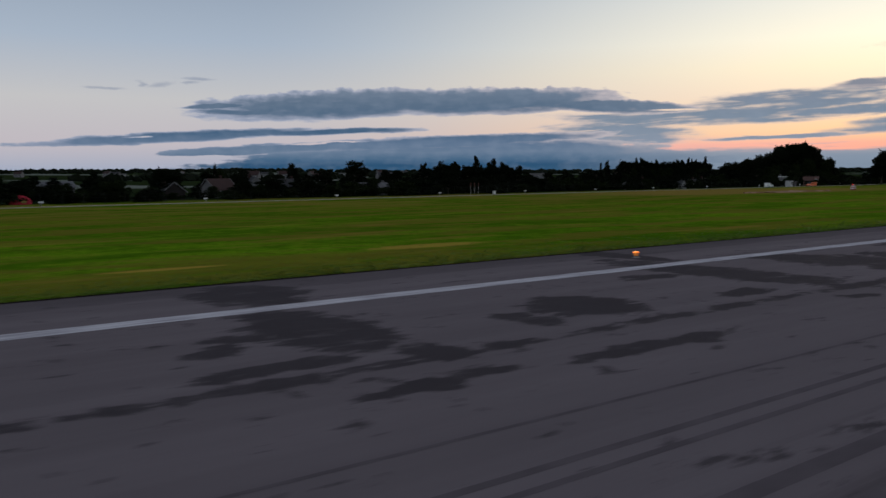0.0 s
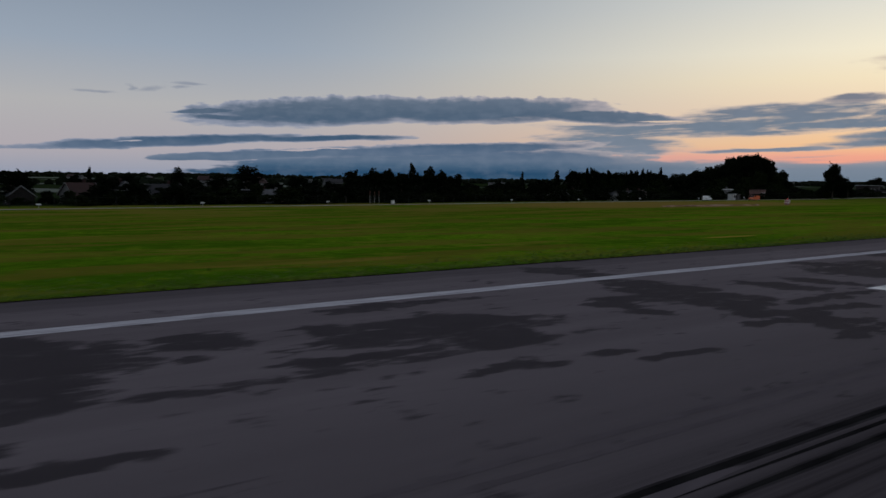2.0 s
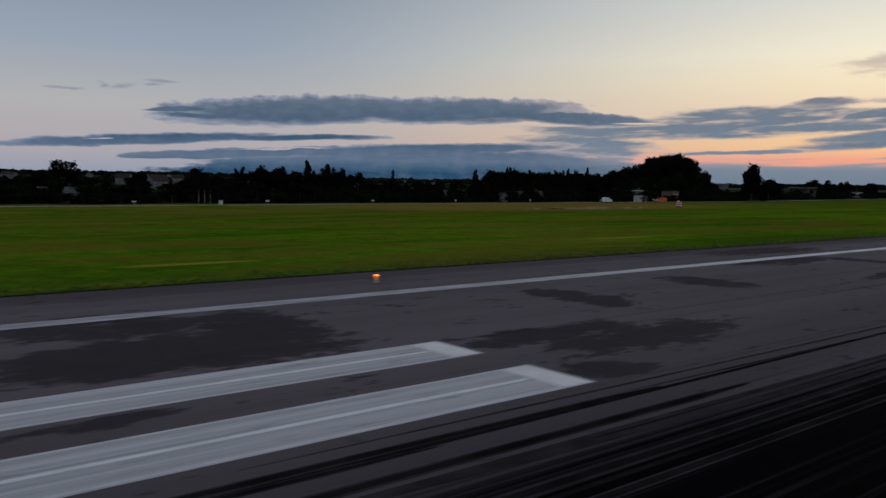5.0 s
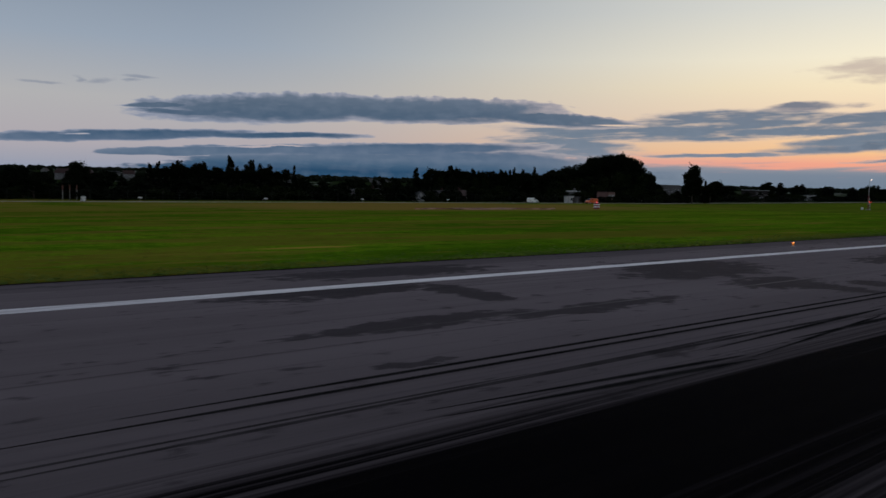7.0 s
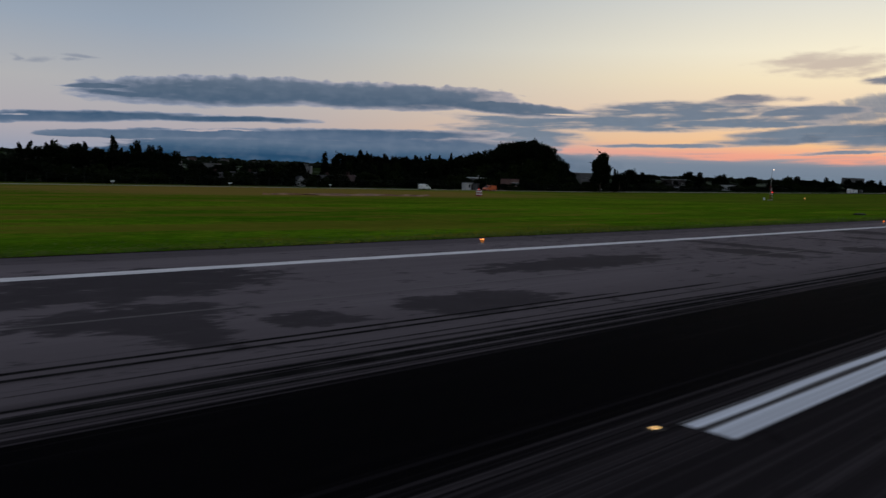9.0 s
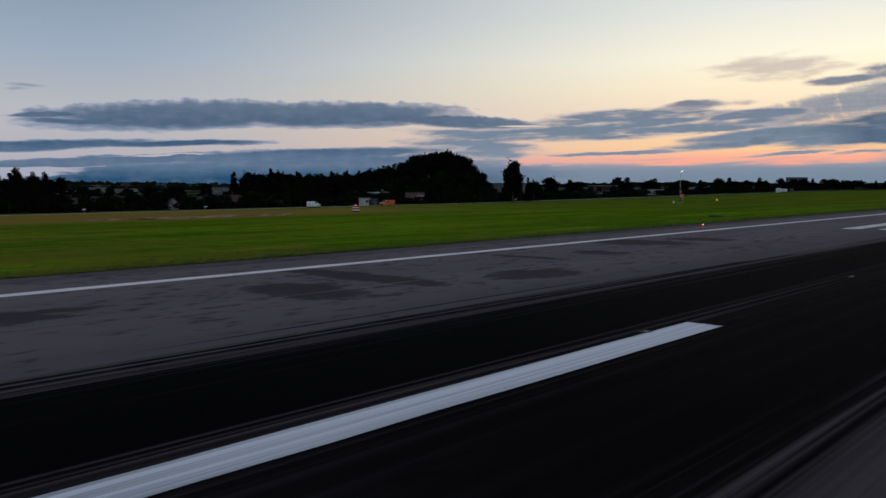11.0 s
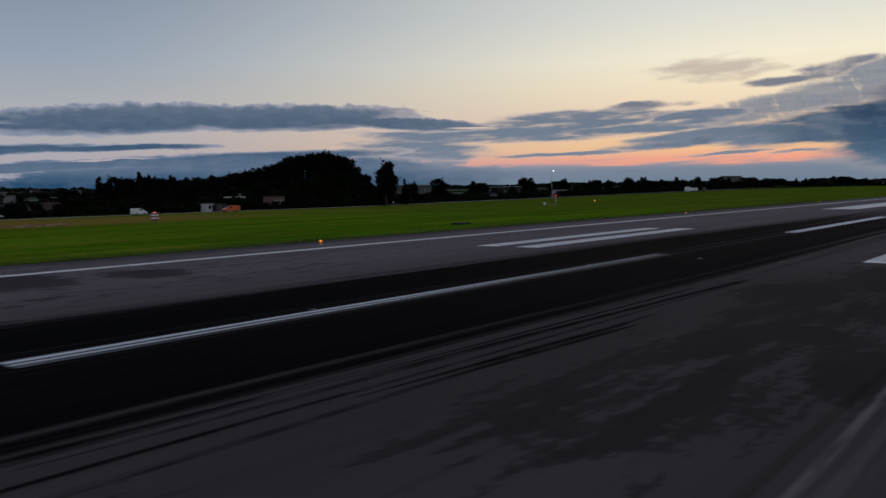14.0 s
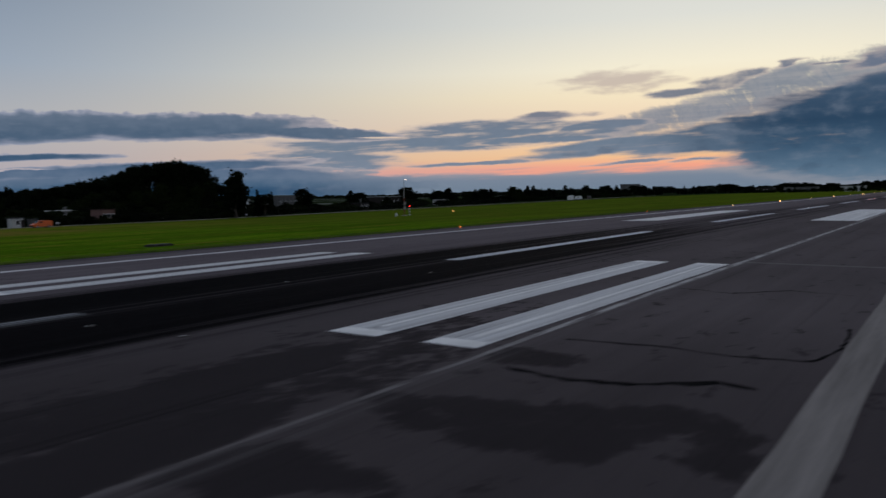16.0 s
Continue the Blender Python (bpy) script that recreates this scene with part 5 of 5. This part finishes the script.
def flagpole(x, y):
    ob = thing("wind_pole", "pale pole with a dark rust-coloured top", "pole", pose(x, y, land(x, y)), "three poles by the fence")
    part("pole", tube(bmesh.new(), (0, 0, -0.1), (0, 0, 2.1), 0.09, 0.08, 10), M_CONCRETE, ob)
    part("top", tube(bmesh.new(), (0, 0, 2.1), (0, 0, 3.3), 0.13, 0.11, 10), mottled("rust", (0.10, 0.04, 0.03), (0.18, 0.07, 0.05), 2.0), ob, "rust-coloured top")
    return ob


first = flagpole(82.6, 184.0)
for x in (84.05, 85.5):
    copy_thing(first, pose(x, 184.0, land(x, 184.0)))

# bare earth left by digging
v, f = [], []
r = random.Random(4)
for i in range(15):
    x = 140 + i * 3.0
    c, w = 131 + 2.0 * math.sin(i * 0.9) - 0.1 * i, (3.6 + 2.2 * math.sin(i * 1.7)) * math.sin((i + 0.6) / 15.4 * math.pi)
    for k in range(5):
        yy = c + (k / 4 - 0.5) * 2 * w
        v.append((x + r.uniform(-0.8, 0.8), yy, land(x, yy) + (0.05 + r.uniform(0, 0.35) if 0 < k < 4 else -0.1)))
for i in range(14):
    for k in range(4):
        a = i * 5 + k
        f.append((a, a + 5, a + 6, a + 1))
tagged(raw("earth_heap", v, f, M_EARTH), "low spread of bare reddish earth in the meadow", "earth", kind="stuff")


# ---- vehicles ----
def van(x, y, turn, paint, label, long=4.9, high=1.95, wide=1.85):
    """A panel van: body with a sloping nose, glazing, wheels, lamps and bumpers."""
    ob = thing("van", label, "van", pose(x, y, land(x, y), 0, 0, turn))
    L, H, W = long, high, wide
    side = [(-L / 2, 0.32), (L / 2, 0.32), (L / 2, 0.85), (L / 2 - 0.75, 1.08), (L / 2 - 1.45, H - 0.12), (L / 2 - 1.7, H), (-L / 2 + 0.15, H), (-L / 2, H - 0.2)]
    bm = bmesh.new()
    left = [bm.verts.new((px, -W / 2, pz)) for px, pz in side]
    right = [bm.verts.new((px, W / 2, pz)) for px, pz in side]
    bm.faces.new(left)
    bm.faces.new(list(reversed(right)))
    for i in range(len(side)):
        j = (i + 1) % len(side)
        bm.faces.new((left[j], left[i], right[i], right[j]))
    bmesh.ops.recalc_face_normals(bm, faces=bm.faces)
    bmesh.ops.bevel(bm, geom=list(bm.edges), offset=0.06, segments=2, affect="EDGES")
    body = part("body", bm, paint, ob)
    bm = bmesh.new()
    m = pose(L / 2 - 1.08, 0, 1.47, 0, -39, 0)
    box(bm, 0, 0, 0, 0.03, W * 0.84, 0.82, 0.01, m)
    part("windscreen", bm, M_WINDOW, body)
    for s in (-1, 1):
        part("side_window", box(bmesh.new(), L / 2 - 1.85, s * (W / 2 + 0.005), 1.42, 0.75, 0.02, 0.42, 0.008), M_WINDOW, body)
        part("headlight", box(bmesh.new(), L / 2 - 0.02, s * W * 0.36, 0.78, 0.06, 0.3, 0.16, 0.02), M_STEEL, ob)
        part("rear_lamp", box(bmesh.new(), -L / 2 - 0.005, s * W * 0.42, 1.0, 0.03, 0.12, 0.4, 0.01), M_RED, ob)
        for wx in (-L * 0.3, L * 0.31):
            w = part("wheel", tube(bmesh.new(), (wx, s * (W / 2 - 0.2), 0.33), (wx, s * (W / 2 + 0.01), 0.33), 0.33, seg=20), M_BLACK, ob)
            part("rim", tube(bmesh.new(), (wx, s * (W / 2 + 0.01), 0.33), (wx, s * (W / 2 + 0.025), 0.33), 0.2, 0.18, 16), M_STEEL, w)
    part("bumper", box(bmesh.new(), L / 2 + 0.01, 0, 0.45, 0.12, W * 0.96, 0.2, 0.03), M_BLACK, ob)
    return ob


M_VAN = mottled("van_white", (0.8, 0.8, 0.8), (0.88, 0.88, 0.88), 2.0, 20.0, 0.4, bump=0.02)
van(221.0, 174.3, 5, M_VAN, "white panel van parked on the perimeter track", 3.9, 1.75, 1.7)
van(247.2, 171.8, 178, M_ORANGE, "orange van parked by the fence", 4.8, 1.8)
van(573.0, 176.0, 20, M_WHITE, "white camper van parked far along the fence", 6.0, 2.6, 2.1)
van(603.0, 184.0, 150, M_WHITE, "white van parked far along the fence", 5.0, 2.2)
van(581.0, 178.5, 10, M_WHITE, "white box van beside the camper", 6.0, 2.9, 2.1)
van(640.0, 192.0, 10, M_WALL_GREY, "grey van parked beside distant trees", 5.0, 2.0)


# ---- houses ----
def house(x, y, turn, w, d, eave, ridge, wall, roof, label, name="house", flat=False, windows=3, chimney=True):
    """A house with its gable ends across its length w; heights above its ground."""
    ob = thing(name, label, "house", pose(x, y, land(x, y), 0, 0, turn))
    body = box(bmesh.new(), 0, 0, eave / 2 - 0.2, w, d, eave + 0.4)
    if not flat:
        for s in (-1, 1):
            a = [body.verts.new((s * w / 2, -d / 2, eave)), body.verts.new((s * w / 2, d / 2, eave)), body.verts.new((s * w / 2, 0, ridge))]
            b = [body.verts.new((s * (w / 2 - 0.25), q.co.y, q.co.z)) for q in a]
            body.faces.new(a)
            body.faces.new(b[::-1])
            for i in range(3):
                body.faces.new((a[i], b[i], b[(i + 1) % 3], a[(i + 1) % 3]))
    part("wall", body, wall, ob)
    if flat:
        rf = part("roof", box(bmesh.new(), 0, 0, eave + 0.12, w + 0.5, d + 0.5, 0.22, 0.03), roof, ob)
    else:
        bm = bmesh.new()
        sl = math.hypot(d / 2 + 0.45, (ridge - eave) * (d / 2 + 0.45) / (d / 2))
        ang = math.degrees(math.atan2(ridge - eave, d / 2))
        for s in (-1, 1):
            box(bm, 0, 0, 0, w + 0.8, sl, 0.14, 0, pose(0, s * (d / 4 + 0.225), ridge + 0.12 - (ridge - eave) * (d / 4 + 0.225) / (d / 2), -s * ang, 0, 0))
        rf = part("roof", bm, roof, ob)
        for s in (-1, 1):
            bm = bmesh.new()
            for k in (-1, 1):
                box(bm, 0, 0, 0, 0.08, sl, 0.22, 0, pose(s * (w / 2 + 0.43), k * (d / 4 + 0.225), ridge + 0.12 - (ridge - eave) * (d / 4 + 0.225) / (d / 2), -k * ang, 0, 0))
            part("bargeboard", bm, M_WALL_WHITE, rf, "pale bargeboard")
    if chimney:
        part("chimney", box(bmesh.new(), w * 0.22, d * 0.12, max(ridge, eave) + 0.25, 0.6, 0.6, 1.5, 0.03), M_WALL_GREY if flat else M_ROOF_RED, rf)
    for s in (-1, 1):
        for i in range(windows):
            wx = (i - (windows - 1) / 2) * w / (windows + 0.3)
            fr = part("window", box(bmesh.new(), wx, s * (d / 2 + 0.01), eave * 0.56, 1.15, 0.08, 1.25, 0.01), M_WHITE, ob)
            part("pane", box(bmesh.new(), wx, s * (d / 2 + 0.06), eave * 0.56, 0.95, 0.02, 1.05), M_WINDOW, fr)
    part("door", box(bmesh.new(), w * 0.42, -d / 2 - 0.02, 1.0, 0.95, 0.08, 2.0, 0.01), M_WALL_DARK, ob)
    return ob


house(-0.5, 199.0, 90, 7.0, 5.4, 1.9, 4.1, M_WALL_DARK, M_ROOF_DARK, "dark wooden garden house with pale bargeboards", windows=1, chimney=False)
house(13.2, 203.0, 20, 7.0, 6.0, 2.2, 4.8, M_WALL_WHITE, M_ROOF_RED, "white house with a steep red tiled roof", windows=2)
house(24.0, 206.0, 85, 6.0, 4.0, 3.2, 5.2, M_WALL_WHITE, M_ROOF_DARK, "white house with a steep dark roof", windows=1)
house(32.5, 202.0, 8, 8.5, 6.0, 2.3, 4.6, M_WALL_WHITE, M_ROOF_DARK, "white gabled house with a dark roof", windows=2)
house(54.0, 192.5, 5, 9.0, 5.0, 2.2, 3.4, M_WALL_WHITE, M_ROOF_METAL, "low white garden house with a grey sheet roof")
house(62.5, 202.0, 10, 6.0, 5.0, 2.6, 3.0, M_WALL_PINK, M_ROOF_METAL, "small pink garden house with a flat roof", flat=True, windows=2)
house(-46.0, 204.0, 80, 7.0, 6.0, 3.2, 6.0, M_WALL_WHITE, M_ROOF_DARK, "white gabled house among garden bushes", windows=1)
house(-23.0, 232.0, 5, 12.0, 7.0, 2.8, 4.2, M_WALL_GREY, M_ROOF_METAL, "grey shed with a pale sheet roof", chimney=False)
house(157.5, 187.0, 15, 6.0, 4.5, 2.0, 3.2, M_WALL_GREY, M_ROOF_DARK, "small grey garden house behind bushes", windows=2)
house(172.0, 196.0, 4, 9.0, 5.0, 2.2, 3.4, M_WALL_GREY, M_ROOF_DARK, "low grey garden house with a dark roof")
house(184.5, 187.5, 75, 3.2, 2.6, 1.6, 2.8, M_CABIN, M_ROOF_METAL, "small white gabled garden house", windows=1, chimney=False)
house(195.0, 191.0, -4, 9.0, 6.0, 1.8, 3.2, M_WALL_DARK, M_ROOF_DARK, "dark garden house with a low dark roof", windows=2)
house(206.0, 194.0, 12, 6.5, 6.0, 1.8, 3.4, M_WALL_DARK, M_ROOF_RED, "dark garden house with a red tiled roof", windows=2)
house(245.1, 180.0, 3, 3.0, 2.0, 2.35, 2.6, M_CABIN, M_ROOF_METAL, "pale flat-roofed container cabin", name="cabin", flat=True, windows=1, chimney=False)
house(250.0, 181.0, 3, 1.8, 1.6, 1.9, 2.1, M_WALL_GREY, M_ROOF_METAL, "small pale flat-roofed shed", name="shed", flat=True, windows=0, chimney=False)
house(268.4, 198.5, 3, 6.8, 5.0, 3.8, 4.0, M_WALL_WHITE, M_WHITE, "white flat-roofed house below tall trees", flat=True, windows=4)
house(274.3, 187.3, 3, 4.4, 5.0, 3.9, 4.2, M_WALL_PINK, M_ROOF_RED, "pink flat-roofed house below tall trees", flat=True, chimney=False)
M_ROOF_PALE = mottled("pale_sheet_roof", (0.34, 0.36, 0.37), (0.46, 0.48, 0.48), 0.6, 8.0, 0.6)
house(433.0, 272.0, 4, 23.0, 10.0, 5.3 - land(433, 272), 6.0, M_WALL_GREY, M_ROOF_PALE, "long low hall with a pale sheet roof beyond the grove", name="hall", flat=True, windows=6, chimney=False)
house(397.0, 268.0, 4, 8.0, 8.0, 3.5 - land(397, 268), 6.0, M_WHITE, M_ROOF_PALE, "pale flat-roofed block among trees", flat=True, chimney=False)
house(402.0, 196.5, 4, 6.0, 5.0, 2.8, 3.8, M_WALL_DARK, M_ROOF_DARK, "low dark flat-roofed block among bushes", flat=True)
house(462.0, 230.0, 6, 20.0, 8.0, 3.6 - land(462, 230), 5.0, M_WALL_DARK, M_ROOF_PALE, "long dark hall with a pale flat roof", name="hall", flat=True, windows=5, chimney=False)
house(492.0, 214.0, 6, 9.0, 6.0, 1.6 - land(492, 214), 5.0, M_CABIN, M_ROOF_METAL, "low white flat-roofed building among bushes", flat=True, windows=3, chimney=False)
house(2450.0, 830.0, -20, 72.0, 16.0, 28.0 - land(2450, 830), 30.0, M_WALL_GREY, M_ROOF_DARK, "wide flat-roofed block above distant trees", name="apartment_block", flat=True, windows=14, chimney=False)
for x, y, w, mat, label in ((990.0, 149.0, 17.0, M_WALL_DARK, "low dark airport building beyond the runway"), (996.0, 128.0, 7.0, M_WALL_WHITE, "low white airport building beyond the runway"),
                            (998.0, 111.0, 20.0, M_WALL_GREY, "long grey airport hall beyond the runway"), (1003.0, 70.0, 22.0, M_CABIN, "long low white airport hall beyond the runway")):
    house(x, y, 82, w, 9.0, 4.9 - land(x, y), 6.0, mat, M_ROOF_METAL, label, name="airport_building", flat=True, windows=5, chimney=False)
# bushes before the airport buildings and a wooded rise behind them
for i in range(22):
    a = radians(77.2 + 0.4 * i + rng.uniform(-0.1, 0.1))
    plant("bush", 138.8 + 845 * math.sin(a), -21.7 + 845 * math.cos(a), 2.9 + rng.uniform(-0.5, 1.0) + (0.9 if i > 13 else 0.0), rng.uniform(7, 11), rng)
for i in range(40):
    a, d = radians(74.5 + 0.33 * i + rng.uniform(-0.15, 0.15)), rng.uniform(930, 1080)
    plant("broadleaf", 138.8 + d * math.sin(a), -21.7 + d * math.cos(a), 8.6 + 1.6 * math.sin(i * 0.42) + rng.uniform(-1.3, 1.3), rng.uniform(13, 20), rng)

# the town behind: scattered houses, some with pale walls that catch the light
protos = [house(150.0, 420.0, 20, 10, 8, 4.5, 7.5, M_WALL_WHITE, M_ROOF_RED, "distant white town house with a red roof"),
          house(210.0, 440.0, -15, 11, 8, 5.0, 7.0, M_WALL_WHITE, M_ROOF_DARK, "distant white town house with a dark roof"),
          house(300.0, 470.0, 40, 14, 9, 5.0, 5.4, M_WALL_WHITE, M_ROOF_METAL, "distant pale flat-roofed block", flat=True)]
r = random.Random(21)
for i in range(18):
    a, d = radians(r.uniform(2, 46)), r.uniform(560, 1300)
    x, y = 20 + math.sin(a) * d, math.cos(a) * d
    copy_thing(r.choice(protos), pose(x, y, land(x, y) + r.uniform(0, 1.0), 0, 0, r.uniform(-60, 60)))

# the red tent by the first gardens
tent = thing("garden_tent", "faded red garden tent by the fence", "tent", pose(-35.7, 184.0, land(-35.7, 184.0), 0, 0, 6))
bm = bmesh.new()
bmesh.ops.create_uvsphere(bm, u_segments=24, v_segments=12, radius=1.0, matrix=Matrix.Translation((0, 0, 0.1)) @ Matrix.Diagonal((2.2, 1.8, 1.75, 1)))
part("canopy", bm, mottled("red_cloth", (0.36, 0.012, 0.03), (0.52, 0.03, 0.055), 1.2, 10.0, 0.9), tent)
part("flap", box(bmesh.new(), 0.2, -1.75, 0.55, 0.9, 0.12, 0.5, 0.03), M_DRY, tent, "pale flap")


# ---- tyre marks: single dark skids on the asphalt ----
M_SKID = mottled("skid_rubber", (0.006, 0.006, 0.0065), (0.02, 0.019, 0.019), 1.0, 8.0, 0.95, bump=0.1, spec=0.0)
M_SOFT = mottled("thin_rubber", (0.02, 0.018, 0.019), (0.05, 0.045, 0.047), 1.0, 8.0, 0.95, bump=0.1, spec=0.0)
M_FAINT = mottled("faint_rubber", (0.078, 0.067, 0.073), (0.11, 0.095, 0.103), 1.0, 8.0, 0.95, bump=0.1, spec=0.0)


def skid(x0, x1, y0, y1, w, mat=M_SKID):
    """A tyre's skid: a faint wide rim with a dark core on it, blunt at the end where the wheel let go."""
    n = max(6, int(abs(x1 - x0) / 1.5))
    span = abs(x1 - x0)
    layers = [(1.0, 0.0032, mat)] if mat is not M_SKID or w < 0.12 else [(1.35, 0.0032, M_SOFT), (0.75, 0.0064, mat)]
    for wide, lift, paint in layers:
        v, f = [], []
        for i in range(n + 1):
            k = i / n
            x, y = x0 + (x1 - x0) * k, y0 + (y1 - y0) * k
            hw = wide * w / 2 * min(1.0, span * k / 5.0 + 0.1, span * (1 - k) / 0.9 + 0.25)
            for s in (-1, 1):
                v.append((x, y + s * hw, -0.012 * abs(y) + lift))
        for i in range(n):
            a = 2 * i
            f.append((a, a + 2, a + 3, a + 1))
        raw("tyre_mark", v, f, paint, runway)


for row in [(2, 23.2, 7.3, 7.17, 0.17), (4, 24.7, 6.3, 6.34, 0.2), (-26, 30, 5.05, 5.0, 0.2), (-22, 26, 4.75, 4.72, 0.1), (-24, 27, 4.42, 4.38, 0.16), (40, 80.5, 8.95, 8.8, 0.13), (38, 86, 8.5, 8.3, 0.13), (98, 124, -5.1, -5.65, 0.2), (126, 144.5, -5.95, -6.5, 0.16), (125, 134.3, -6.85, -7.2, 0.2), (125.5, 134, -7.12, -7.45, 0.14), (100, 113.6, -6.45, -6.75, 0.22), (52, 62.6, 6.75, 7.2, 0.14), (52, 61, 5.75, 6.6, 0.12), (58, 69, 6.3, 6.5, 0.1), (4, 18, 7.1, 6.93, 0.12), (3, 16, 6.35, 6.0, 0.14), (-9, 3.5, 6.95, 6.75, 0.1), (-9, 2, 5.7, 5.8, 0.12), (44, 52.2, 6.65, 5.95, 0.14), (44, 52, 6.25, 5.6, 0.2), (60, 86, 6.2, 6.0, 0.1), (60, 84, 5.8, 5.62, 0.1), (-37, -30.8, 6.2, 6.1, 0.13), (-37, -30.6, 5.75, 5.7, 0.16),
            (101, 111.6, -7.6, -7.65, 0.22), (60, 120, 6.7, 6.4, 0.16), (55, 125, 6.3, 6.1, 0.2)]:
    skid(*row)
for row in [(-75, 12, 6.75, 6.8, 0.16), (-70, 10, 6.3, 6.3, 0.14), (-80, -20, 4.7, 4.9, 0.3), (-78, -28, 3.9, 3.8, 0.3), (-66, -25, 8.3, 8.1, 0.1), (20, 60, 7.9, 7.7, 0.1)]:
    skid(*row, M_FAINT)
for row in [(108, 116, -6.2, -6.6, 0.2), (110, 116, -7.0, -7.5, 0.24), (114, 120, -7.3, -7.3, 0.2), (118, 136, -7.3, -7.1, 0.16), (120, 140, -6.0, -6.3, 0.2), (122, 145, -6.6, -6.6, 0.12), (44, 62, 7.3, 7.15, 0.16), (66, 84, 7.2, 6.85, 0.14), (14, 28, 6.0, 5.5, 0.2)]:
    skid(*row, M_SOFT)
# cracks across the slab at the runway's right side
for line in ([(155.6, -13.9), (155.9, -16.0), (155.6, -17.7), (155.9, -19.2), (157.4, -19.5), (160.6, -19.4)], [(152.3, -14.1), (152.0, -15.6), (152.3, -16.9), (153.2, -18.0), (153.0, -19.0)],
             [(166.4, -13.3), (165.8, -15.3), (167.4, -16.8), (166.9, -19.0)]):
    r = random.Random(int(line[0][0]))
    pts = []
    for (xa, ya), (xb, yb) in zip(line, line[1:]):
        n = max(2, int(math.hypot(xb - xa, yb - ya) / 0.25))
        pts += [(xa + (xb - xa) * i / n + r.uniform(-0.05, 0.05), ya + (yb - ya) * i / n + r.uniform(-0.05, 0.05)) for i in range(n)]
    v, f = [], []
    for i, (x, y) in enumerate(pts):
        w = r.uniform(0.03, 0.1) * (1.5 if line[0][0] < 153 else 0.8)
        v += [(x - w, y - w * 0.7, 0.012 * y + 0.0035), (x + w, y + w * 0.7, 0.012 * y + 0.0035)]
        if i:
            a = 2 * i - 2
            f.append((a, a + 1, a + 3, a + 2))
    raw("crack", v, f, M_SKID, runway, "dark ragged crack in the asphalt")
r = random.Random(33)
for i in range(26):
    x0 = r.uniform(5, 190)
    y = 0.3 + r.choice([-1, 1]) * r.uniform(4.8, 7.4)
    skid(x0, x0 + r.uniform(8, 32), y, y + r.uniform(-0.25, 0.25), r.uniform(0.05, 0.13), M_SOFT if i % 2 else M_SKID)


# ---- grass tufts at the runway's edge and over the nearer meadow ----
def tufts():
    g = np.random.default_rng(9)
    n = 60000
    x = g.uniform(-75, 300, n)
    y = 26.72 + g.exponential(1.6, n)
    keep = y < 75
    x, y = x[keep], y[keep]
    n = len(x)
    z = np.array([land(a, b) for a, b in zip(x, y)]) - 0.02
    h = g.uniform(0.03, 0.11, n) * (1 + (g.random(n) > 0.97) * 1.2)
    a = g.uniform(0, math.pi, n)
    w = g.uniform(0.03, 0.09, n)
    dx, dy = np.cos(a) * w, np.sin(a) * w
    lean = g.normal(0, 0.05, (n, 2))
    v = np.stack([np.stack([x - dx, y - dy, z], 1), np.stack([x + dx, y + dy, z], 1), np.stack([x + lean[:, 0], y + lean[:, 1], z + h], 1)], 1).reshape(-1, 3)
    tagged(raw("grass_tufts", v.tolist(), np.arange(n * 3).reshape(-1, 3).tolist(), M_BLADE), "short green grass along the runway edge", "grass", kind="stuff")


tufts()
